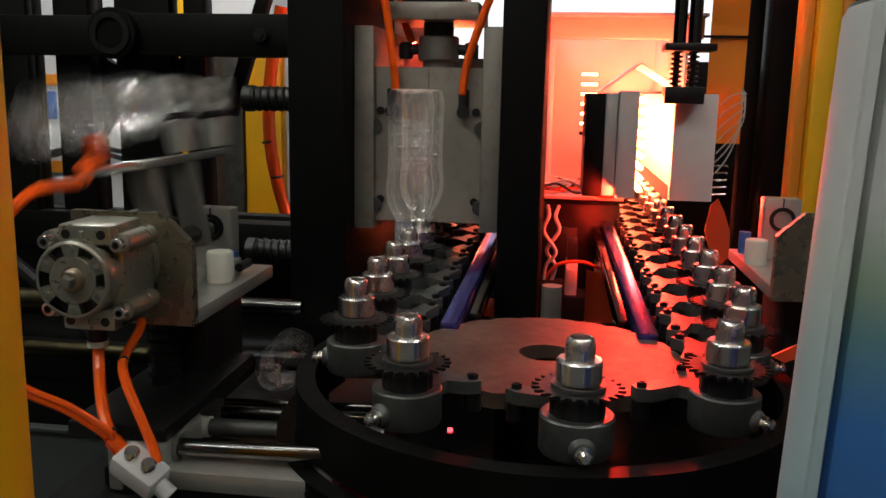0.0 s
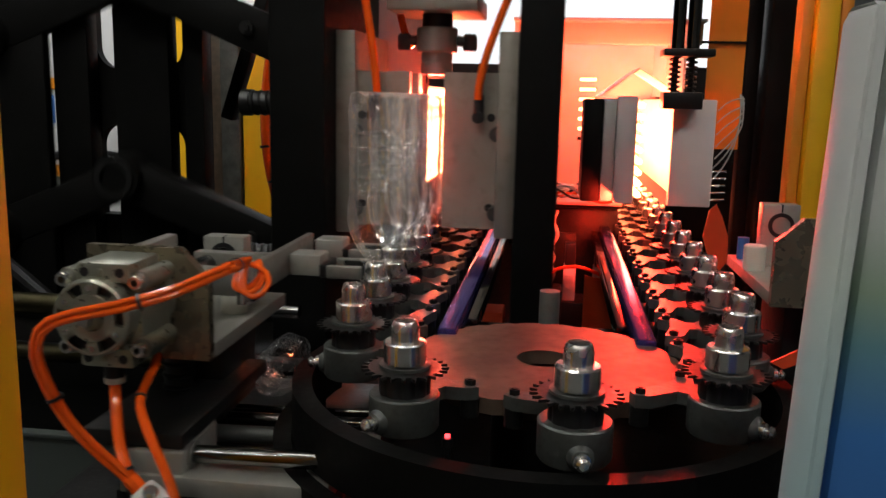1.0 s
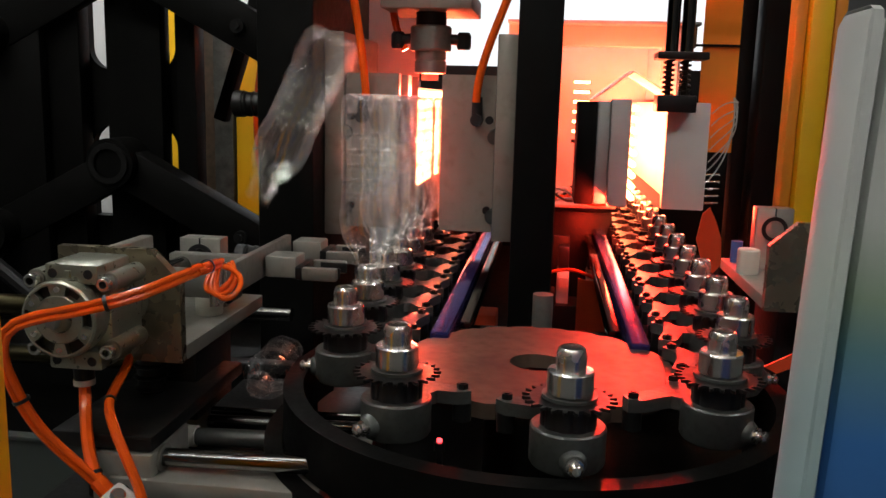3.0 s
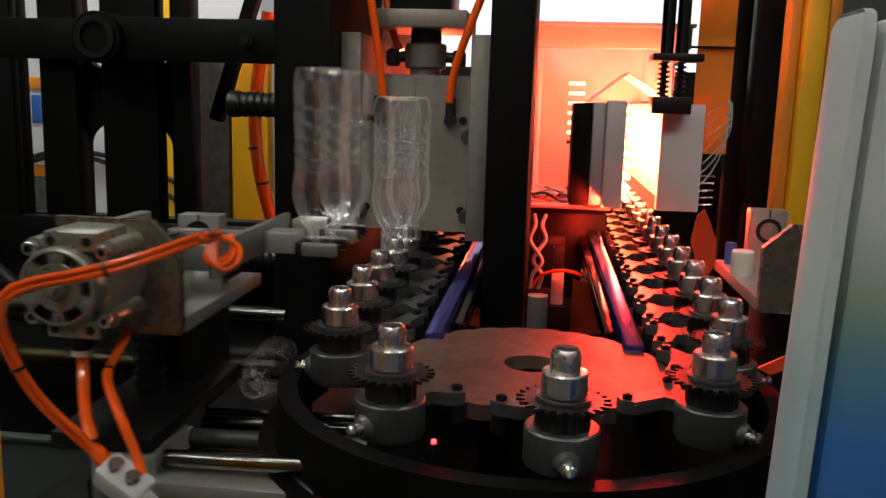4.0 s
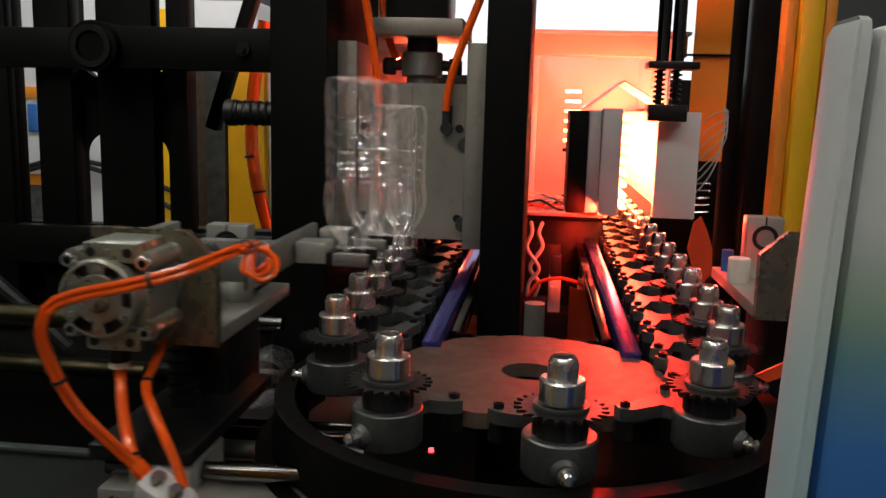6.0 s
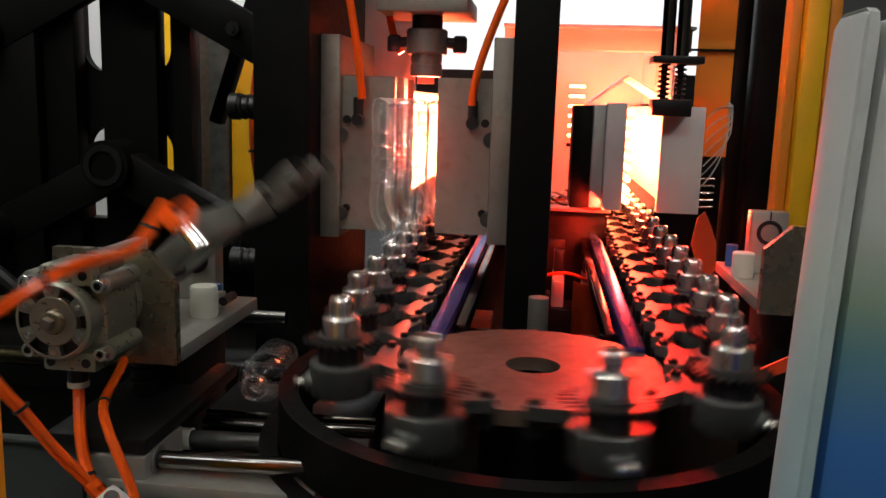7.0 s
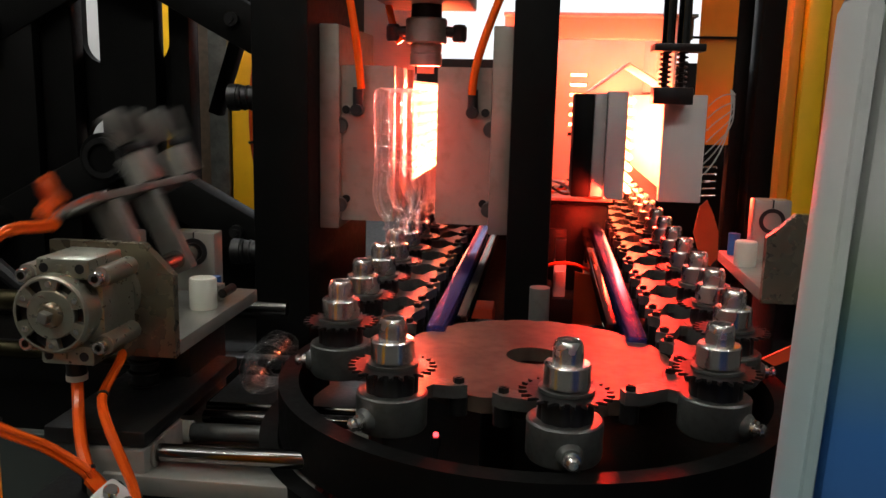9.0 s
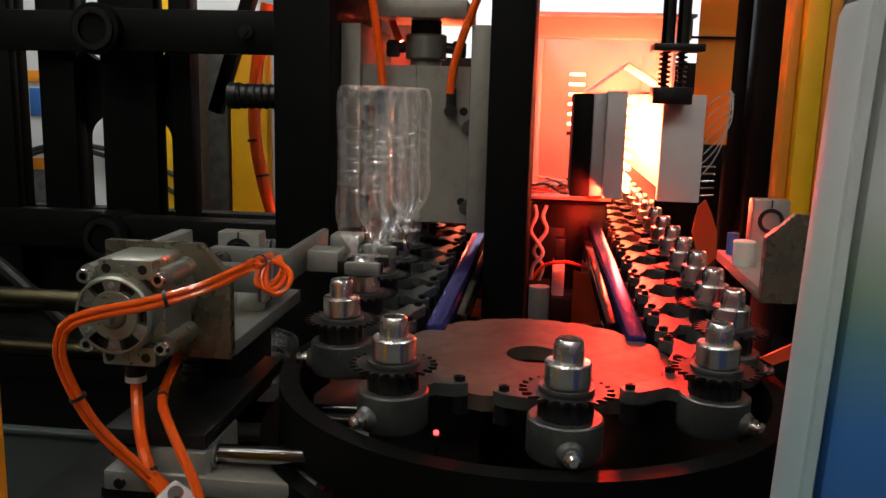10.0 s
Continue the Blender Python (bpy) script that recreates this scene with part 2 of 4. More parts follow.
PHASE = radians(7.96)
CYCLE = 2.13
INDEX = [0.55 + CYCLE * i for i in range(5)]


def ease(x):
    x = max(0.0, min(1.0, x))
    return x * x * (3 - 2 * x)


def steps(t):
    """How many links the chain has gone by at t."""
    return sum(2 * ease((t - t0) / 0.31) for t0 in INDEX)


def on_chain(slot):
    """The pose of the mandrel at a slot: 0 stands near the front of the wheel."""
    a = PHASE + slot * math.pi / 4
    if abs(a) <= math.pi / 2:
        return pose(R * math.sin(a), CY - R * math.cos(a), TIP, 0, 0, math.degrees(a))
    s = (abs(a) - math.pi / 2) / (math.pi / 4) * PITCH
    return pose(math.copysign(R, a), CY + s, TIP, 0, 0, math.copysign(90, a))


INDEX_TIMES = sorted({0.0, 10.0, *[round(t0 + k / 30, 3) for t0 in INDEX for k in range(-1, 11)]})


def mould_open(t):
    """0 closed, 1 open."""
    c = (t - 0.27) % CYCLE
    return ease(c / 0.15) * (1 - ease((c - 0.68) / 0.17))


def lift(t):
    c = t % CYCLE
    return 0.027 * (ease((c - 1.50) / 0.12) + (1 - ease(c / 0.3)) * (c < 1.0))


def slide(t):
    """Travel of the take-out carriage towards the chain."""
    c = t % CYCLE
    return 0.051 * ease((c - 0.85) / 0.37) * (1 - ease((c - 1.68) / 0.24))


SWING = [(0.0, 100), (0.1, 160), (0.19, 180), (0.33, 180), (0.4, 160), (0.5, 105), (0.6, 45), (0.7, 6), (0.78, 0), (1.88, 0), (1.95, 14), (2.0, 38), (2.1, 92), (CYCLE, 102)]


def swing(t):
    """Turn of the take-out arm from level, in degrees."""
    c = t % CYCLE
    for (a, u), (b, v) in zip(SWING, SWING[1:]):
        if a <= c <= b:
            return u + (v - u) * (c - a) / (b - a)
    return 0.0


ALL_TIMES = [round(i / 15, 4) for i in range(151)]
PIVOT = (-0.384, 0.80, 1.045)


def carriage_at(t):
    return pose(PIVOT[0] + slide(t), PIVOT[1], PIVOT[2] + lift(t))


def arm_at(t):
    return carriage_at(t) @ pose(0, 0, 0, 0, -swing(t), 0)


MOVES = []   # thing, rows


# ---- hall ----
solid("floor", box(B(), -5, 5, -4, 8, -0.1, 0), FLOORM, "grey worn concrete floor of the factory hall", "floor", "structure")
solid("ceiling", box(B(), -5, 5, -4, 8, 4.5, 4.6), WALLM, "grey sheet ceiling of the factory hall", "ceiling", "structure")
solid("wall_south", box(B(), -5, 5, -4.1, -4, 0, 4.5), WALLM, "plain grey hall wall behind the viewer", "wall", "structure")
solid("wall_west", box(B(), -5.1, -5, -4, 8, 0, 4.5), WALLM, "plain grey side wall of the hall", "wall", "structure")
solid("wall_east", box(B(), 5, 5.1, -4, 8, 0, 4.5), WALLM, "plain grey side wall of the hall", "wall", "structure")
solid("wall_north", box(B(), -5, 5, 8, 8.1, 0, 4.5), WALLM, "grey far wall of the hall", "wall", "structure")
solid("backdrop", box(B(), -1.6, 1.4, 7.9, 7.95, 1.45, 4.2), DAY, "bright daylight behind the far windows", "daylight", "structure")


def make_tube_light(x, y, z, turned):
    th = thing("fluorescent_light", "white fluorescent strip light hanging from the hall ceiling", "ceiling light", pose(x, y, z, 0, 0, 90 if turned else 0), "hall lights")
    part("housing", box(B(), -0.62, 0.62, -0.06, 0.06, 0.02, 0.07, 0.005), WALLM, th)
    part("tube", rod(B(), (-0.6, 0, 0), (0.6, 0, 0), 0.011, 10), TUBE, th, "glowing white tube")
    for sx in (-1, 1):
        part("hanger", rod(B(), (sx * 0.4, 0, 0.07), (sx * 0.4, 0, 4.5 - z), 0.004, 6), OILY, th)


for x, y, z, turned in ((-1.3, -0.6, 3.0, False), (0.3, -1.4, 3.0, False), (-1.6, 0.9, 3.1, True), (1.5, 0.3, 3.1, True), (-1.6, 2.6, 3.1, True)):
    make_tube_light(x, y, z, turned)


# ---- turntable ----
def make_wheel():
    w = thing("turntable", "large worn brown steel turntable with scalloped rim", "turntable", pose(0, CY, 0.979))
    out = []
    for i in range(192):
        a = 2 * math.pi * i / 192
        r = 0.131 - 0.0035 * max(0.0, math.cos(24 * a)) ** 2
        out.append((r * math.cos(a), r * math.sin(a)))
    bm = B()
    n = len(out)
    hole = [(0.0265 * math.cos(2 * math.pi * i / n), 0.0265 * math.sin(2 * math.pi * i / n)) for i in range(n)]
    rows = [[bm.verts.new((*o, z)) for o in ring] for ring, z in ((out, 0), (hole, 0), (hole, -0.014), (out, -0.014))]
    for k in range(4):
        a, b = rows[k], rows[(k + 1) % 4]
        for i in range(n):
            bm.faces.new((a[i], a[(i + 1) % n], b[(i + 1) % n], b[i]))
    part("disc", bm, DISC, w)
    part("hub", rod(B(), (0, 0, -0.2), (0, 0, -0.02), 0.05, 32), OILY, w, "oily black hub under the disc")
    MOVES.append((w, [(t, pose(0, CY, 0.979, 0, 0, 45 * steps(t))) for t in INDEX_TIMES]))


make_wheel()


# ---- mandrels on the chain ----
def make_mandrel():
    th = thing("mandrel_carrier", "turned steel bottle mandrel on grey cast chain carrier", "mandrel", on_chain(0), "mandrels on the chain")
    part("tip", lathe(B(), [(0.0080, -0.005), (0.0082, -0.0006), (0.0091, 0), (0.0101, -0.0010), (0.0112, -0.0045), (0.0116, -0.008), (0.0116, -0.0165), (0.0165, -0.017), (0.0176, -0.0185), (0.0176, -0.0345), (0.016, -0.0355), (0.012, -0.036)], 28), CHROME, th, "bright turned steel tip")
    part("bore", rod(B(), (0, 0, -0.02), (0, 0, -0.003), 0.0079, 20), RUBBER, th, "dark bore")
    gear = []
    for i in range(192):
        a = 2 * math.pi * i / 192
        gear_r = 0.0298 + 0.0060 * max(0.0, math.cos(24 * a)) ** 0.8
        gear.append((gear_r * math.cos(a), gear_r * math.sin(a)))
    part("gear", prism(B(), gear, -0.0412, -0.0388), OILY, th, "oily dark toothed gear")
    part("washer", lathe(B(), [(0.012, -0.036), (0.021, -0.036), (0.021, -0.0385), (0.012, -0.0385)], 28), CAST, th)
    lobes = []
    for i in range(96):
        a = 2 * math.pi * i / 96
        r = 0.0198 + 0.0016 * abs(math.cos(5 * a)) ** 0.6
        lobes.append((r * math.cos(a), r * math.sin(a)))
    part("collar", prism(B(), lobes, -0.060, -0.0425), RUBBER, th, "black ribbed collar")
    part("body", lathe(B(), [(0.0, -0.060), (0.0275, -0.060), (0.0290, -0.0615), (0.0290, -0.088), (0.027, -0.091), (0.0, -0.091)], 28), CAST, th)
    h, inn = PITCH / 2, R - RP
    part("arm", prism(B(), [(-0.0245, -0.004), (-0.0245, 0.006), (-0.014, 0.022), (-0.015, 0.034), (-h + 0.006, inn - 0.013), (-h - 0.001, inn - 0.004), (-h + 0.006, inn + 0.006), (-0.012, inn - 0.003),
                            (0.008, inn - 0.005), (h - 0.024, inn + 0.006), (h - 0.016, inn - 0.003), (h - 0.022, inn - 0.013), (0.013, 0.034), (0.014, 0.022), (0.0245, 0.006), (0.0245, -0.004)], -0.0715, -0.0605), CAST, th)
    for sx in (-1, 1):
        x = -h + 0.008 if sx < 0 else h - 0.026
        b = part("link_bolt", rod(B(), (x, inn - 0.003, -0.062), (x, inn - 0.003, -0.056), 0.0048, 6), OILY, th)
        part("socket", rod(B(), (x, inn - 0.003, -0.0562), (x, inn - 0.003, -0.0552), 0.0026, 6), RUBBER, b)
        part("roller", rod(B(), (x, inn - 0.003, -0.088), (x, inn - 0.003, -0.0715), 0.008, 14), OILY, th)
    s = part("side_boss", lathe(B(), [(0.0105, 0.026), (0.0100, 0.0300), (0.0075, 0.0330), (0.0, 0.0330)], 18, pose(0, 0, -0.079, 90, 0, 0)), CAST, th)
    part("grease_nipple", lathe(B(), [(0.0066, 0.0331), (0.0066, 0.0365), (0.0040, 0.0370), (0.0036, 0.0385), (0.0052, 0.0398), (0.0055, 0.0420), (0.0034, 0.0440), (0.0, 0.0442)], 14, pose(0, 0, -0.079, 90, 0, 0)), CHROME, s, "bright grease nipple")
    return th


SLOTS = list(range(-20, 15))
first = make_mandrel()
MANDRELS = {}
for k in SLOTS:
    MANDRELS[k] = first if k == SLOTS[0] else copy_thing(first, on_chain(k))
    MOVES.append((MANDRELS[k], [(t, on_chain(k + steps(t))) for t in INDEX_TIMES]))


# ---- bottles ----
GROOVES = (0.092, 0.106, 0.122, 0.138, 0.155)


def bottle_body():
    """Radius and height from shoulder to heel, with five sharp grooves round the waist."""
    way = [(0.0136, 0.021), (0.0142, 0.025), (0.0185, 0.031), (0.0232, 0.038), (0.0272, 0.047), (0.0298, 0.057), (0.0308, 0.066), (0.0307, 0.074), (0.0300, 0.081), (0.0290, 0.087)]
    for z in GROOVES:
        r = 0.0280 + 0.008 * abs(z - 0.115) / 0.06 * 0.12
        way += [(r + 0.0006, z - 0.0040), (r + 0.0004, z - 0.0016), (r - 0.0016, z - 0.0003), (r - 0.0016, z + 0.0003), (r + 0.0004, z + 0.0016), (r + 0.0006, z + 0.0040)]
    return way + [(0.0293, 0.163), (0.0298, 0.170), (0.0298, 0.180), (0.0294, 0.186)]


def bottle_shell(way, seg=80):
    """A turned shell with soft upright flutes, and lobes at the heel."""
    bm = B()
    rings = []
    for r, z in way:
        row = []
        for i in range(seg):
            a = 2 * math.pi * i / seg
            rr = r
            if z > 0.184 and r > 0.01:
                rr = r * (1 - 0.10 * (0.5 + 0.5 * math.cos(5 * a)) ** 2)
            elif 0.085 < z < 0.16:
                rr = r * (1 + 0.009 * (abs(math.cos(5 * a)) - 0.6) + 0.002 * max(0.0, math.cos(20 * a)) ** 2)
            elif 0.05 < z:
                rr = r * (1 + 0.011 * (abs(math.cos(5 * a)) - 0.6) + 0.003 * math.sin(3 * a + 40 * z))
            row.append(bm.verts.new((rr * math.cos(a), rr * math.sin(a), z)))
        rings.append(row)
    for a, b in zip(rings, rings[1:]):
        for i in range(seg):
            bm.faces.new((a[i], a[(i + 1) % seg], b[(i + 1) % seg], b[i]))
    return bm


def make_bottle():
    th = thing("plastic_bottle", "clear ribbed empty plastic bottle standing neck down", "bottle", None, "blown bottles")
    part("neck", lathe(B(), [(0.0118, 0.0), (0.0135, 0.0005), (0.0135, 0.004), (0.0146, 0.005), (0.0135, 0.0065), (0.0146, 0.009), (0.0135, 0.0105), (0.0146, 0.013), (0.0135, 0.0145), (0.0135, 0.017),
                             (0.0168, 0.018), (0.0168, 0.0198), (0.0136, 0.021)], 40), PET, th, "clear threaded neck with a collar", smooth=170)
    part("body", bottle_shell(bottle_body()), PET, th, smooth=170)
    part("base", bottle_shell([(0.0294, 0.186), (0.0290, 0.191), (0.0270, 0.196), (0.021, 0.1980), (0.012, 0.1930), (0.002, 0.1915)]), PET, th, "five-lobed clear bottle base", smooth=170)
    return th


def grip_pose(t, which):
    """A gripped bottle: which 0 is the nearer to the viewer."""
    g = arm_at(t) @ pose(0.147, on_chain(-3 - which).translation.y - PIVOT[1], 0)
    return g @ pose(0, 0, TIP - PIVOT[2] - 0.0165)


def fallen(m, dt, vx, vz, spin):
    p = m.translation
    return Matrix.Translation((p.x + vx * min(dt, 0.28), p.y, max(0.06, p.z + vz * dt - 4.9 * dt * dt))) @ pose(0, 0, 0, 0, spin * min(dt, 0.35), 0) @ m.to_3x3().to_4x4()


# a bottle that sticks in the gripper, is thrown off and tumbles down: seconds, middle, lean about y, turn about x
STRAY = [
    (4.96, (-0.20, 0.88, 1.20), 5, 0),
    (5.0, (-0.235, 0.90, 1.23), 12, 0),
    (5.1, (-0.255, 0.90, 1.215), 42, 0),
    (5.2, (-0.314, 0.90, 1.177), -10, 0),
    (5.3, (-0.377, 0.88, 1.142), -57, 0),
    (5.4, (-0.398, 0.87, 1.115), -108, 0), (5.44, (-0.405, 0.89, 1.115), -40, 25),
    (5.5, (-0.415, 0.90, 1.115), 29, 47),
    (5.6, (-0.467, 0.92, 1.10), -10, 50),
    (5.7, (-0.558, 0.95, 0.988), -40, 30),
    (5.9, (-0.60, 0.94, 0.60), -80, 20),
    (6.1, (-0.62, 0.94, 0.25), -90, 20),
]


def tumble(t):
    for (a, p, u, v), (b, q, u2, v2) in zip(STRAY, STRAY[1:]):
        if a <= t <= b:
            k = (t - a) / (b - a)
            c = Vector(p).lerp(Vector(q), k)
            return pose(*c, v + (v2 - v) * k, u + (u2 - u) * k, 0) @ pose(0, 0, -0.1)
    p, u, v = STRAY[-1][1:]
    return pose(*p, v, u, 0) @ pose(0, 0, -0.1)


def bottle_rows(pair, which):
    rows = []
    lifted = CYCLE * (pair - 1) + 1.50
    release = CYCLE * pair + 0.09
    slot = -5 - which - 2 * (pair - 1)
    stuck = which == 0 and pair in (1, 2)
    thrown = CYCLE * pair + 0.68
    for t in ALL_TIMES:
        if t < lifted:
            m = Matrix.Translation(on_chain(slot + steps(t)).translation) @ pose(0, 0, -0.0165)
        elif t < (thrown if stuck else release):
            m = grip_pose(t, which)
        elif stuck:
            m = tumble(t + CYCLE * (2 - pair))
        else:
            m = fallen(grip_pose(release, which), t - release, -1.4 - 0.08 * pair, -1.2, -80)
        rows.append((t, m))
    return rows


bottle = make_bottle()
BOTTLES = {}
for pair in range(0, 7):
    for which in (0, 1):
        ob = bottle if (pair, which) == (0, 0) else copy_thing(bottle, pose(0, 0, 0))
        BOTTLES[pair, which] = ob
        MOVES.append((ob, bottle_rows(pair, which)))


# ---- ring guard round the wheel ----
def make_ring():
    g = thing("ring_guide", "black painted curved steel guide ring under the mandrels", "guide ring", pose(-0.003, CY, 0))
    part("upper_ring", ring_plate(B(), 0.2215, 0.2400, 0.915, 0.962, 165, 375), BLACK, g)
    part("lower_ring", ring_plate(B(), 0.2415, 0.258, 0.880, 0.912, 165, 375), BLACK, g)
    part("inner_track", ring_plate(B(), 0.06, 0.2210, 0.800, 0.815, 165, 375), BLACK, g)
    for a in (200, 235, 262, 300, 340):
        c, s = math.cos(radians(a)), math.sin(radians(a))
        part("pillar", rod(B(), (0.24 * c, 0.24 * s, 0.78), (0.24 * c, 0.24 * s, 0.880), 0.009, 14), ROD, g, "polished steel support pillar")


make_ring()


# ---- chain rails and bed ----
for name, x0, x1, mat, label in (("inner_rail", -0.115, -0.094, RAIL, "steel chain guide rail with a violet-blue reflection in its colour"), ("inner_rail", 0.094, 0.115, RAIL, "steel chain guide rail lit red beside the oven")):
    solid(name, box(B(), x0, x1, 0.86, 2.9, 0.965, 0.985, 0.003), mat, label, "rail")
mb = thing("machine_bed", "black steel bed plate of the machine", "machine bed", pose(0, 0, 0.70))
part("plate", box(B(), -0.42, 0.75, 0.475, 3.0, 0.0, 0.08, 0.004), BLACK, mb)
part("front_edge", box(B(), -0.42, 0.75, 0.45, 0.4745, -0.02, 0.078, 0.004), OILY, mb, "oily front edge bar")
for k in range(6):
    part("edge_bolt", rod(B(), (-0.32 + 0.19 * k, 0.443, 0.03), (-0.32 + 0.19 * k, 0.4498, 0.03), 0.009, 6), OILY, mb)
solid("rear_bed", box(B(), -1.3, -0.4205, 1.2, 3.0, 0.70, 0.78, 0.004), BLACK, "black steel bed plate under the clamp", "machine bed")
for sx in (-1, 1):
    solid("chain_bed", box(B(), sx * 0.125, sx * 0.26, 1.02, 2.9, 0.90, 0.945, 0.004), OILY, "oily black bed under the straight chain run", "chain bed")
for x0, x1 in ((-0.0935, -0.079), (0.079, 0.0935)):
    solid("rail_strip", box(B(), x0, x1, 0.95, 2.9, 0.955, 0.974, 0.002), ROD, "dull steel strip along the chain guide rail", "rail")
solid("centre_rod", rod(B(), (0.003, 1.02, 0.78), (0.003, 1.02, 0.996), 0.0125, 24), STEEL, "dull steel upright rod behind the wheel", "rod")


# ---- blow mould ----
def make_mould(side):
    c = -0.186
    def X(a, b):
        return (c + side * a, c + side * b)
    th = thing("mould_half", "grey steel blow mould half on a black platen", "blow mould", pose(0, 0, 0), "mould halves")
    # half with two bottle cavities open to the middle
    line = [(c + side * 0.078, 1.225), (c + side * 0.0005, 1.225)]
    for k in (-7, -8):
        yc = on_chain(k).translation.y
        line += [(c + side * (0.0005 + 0.033 * math.sin(math.pi * i / 12)), yc - 0.033 * math.cos(math.pi * i / 12)) for i in range(13)]
    line += [(c + side * 0.0005, 1.405), (c + side * 0.078, 1.405)]
    part("block", prism(B(), line, 1.038, 1.263), MOULD, th)
    part("backing_plate", box(B(), *X(0.079, 0.108), 1.215, 1.46, 1.026, 1.32, 0.002), MOULD, th)
    part("platen", box(B(), *X(0.109, 0.19 if side < 0 else 0.168), 1.16, 1.55, 0.80, 1.75, 0.003), BLACK, th, "black painted steel platen")
    el = part("elbow", rod(B(), (c + side * 0.052, 1.218, 1.195), (c + side * 0.052, 1.218, 1.232), 0.0075, 14), RUBBER, th, "black hose elbow")
    part("collar", rod(B(), (c + side * 0.052, 1.226, 1.2), (c + side * 0.052, 1.205, 1.2), 0.0085, 14), RUBBER, el)
    for z in (1.07, 1.2):
        part("clamp_bolt", rod(B(), (c + side * 0.07, 1.2255, z), (c + side * 0.07, 1.221, z), 0.006, 14), OILY, th)
    for z in (1.065, 1.18):
        part("locating_pin", rod(B(), (c + side * 0.079, 1.24, z), (c + side * 0.079, 1.218, z - 0.004), 0.011, 18), CAST, th)
    MOVES.append((th, [(t, pose(side * 0.031 * mould_open(t), 0, 0)) for t in ALL_TIMES]))
    return th


make_mould(-1)
make_mould(1)


def make_base_unit():
    th = thing("base_mould_unit", "steel base mould press with collar above the blow mould", "mould press", pose(-0.183, 1.3, 0))
    part("plate", box(B(), -0.067, 0.066, -0.06, 0.1, 1.331, 1.356, 0.002), MOULD, th)
    part("upper_block", box(B(), -0.05, 0.04, -0.04, 0.08, 1.3565, 1.62, 0.002), OILY, th)
    part("neck", rod(B(), (0, 0, 1.311), (0, 0, 1.3305), 0.023, 24), OILY, th)
    part("collar", lathe(B(), [(0, 1.311), (0.0285, 1.311), (0.031, 1.3085), (0.031, 1.2765), (0.029, 1.274), (0, 1.274)], 36), STEEL, th, "bright turned collar")
    part("band", lathe(B(), [(0, 1.274), (0.0235, 1.274), (0.0235, 1.262), (0.0225, 1.2615), (0.0225, 1.2590), (0.0240, 1.2585), (0.0240, 1.243), (0.022, 1.241), (0, 1.241)], 32), STEEL, th, "dark grooved steel band")
    for sx in (-1, 1):
        k = part("hose_fitting", rod(B(), (sx * 0.029, 0, 1.292), (sx * 0.050, 0, 1.290), 0.008, 12), RUBBER, th)
        part("nut", lathe(B(), [(0.0, -0.012), (0.009, -0.012), (0.011, -0.008), (0.011, 0.009), (0.008, 0.013), (0, 0.013)], 12, pose(sx * 0.050, 0, 1.289)), RUBBER, k)
    part("probe", rod(B(), (-0.012, -0.02, 1.228), (-0.012, -0.02, 1.2408), 0.0016, 8), OILY, th)
    MOVES.append((th, [(t, pose(-0.183, 1.3, 0.025 * mould_open(t))) for t in ALL_TIMES]))


make_base_unit()


# ---- take-out carriage ----
def face_bolts(bm, k, rr, r, y0, y1, start=0.0):
    for i in range(k):
        a = start + 2 * math.pi * i / k
        rod(bm, (rr * math.cos(a), y0, rr * math.sin(a)), (rr * math.cos(a), y1, rr * math.sin(a)), r, 10)
    return bm


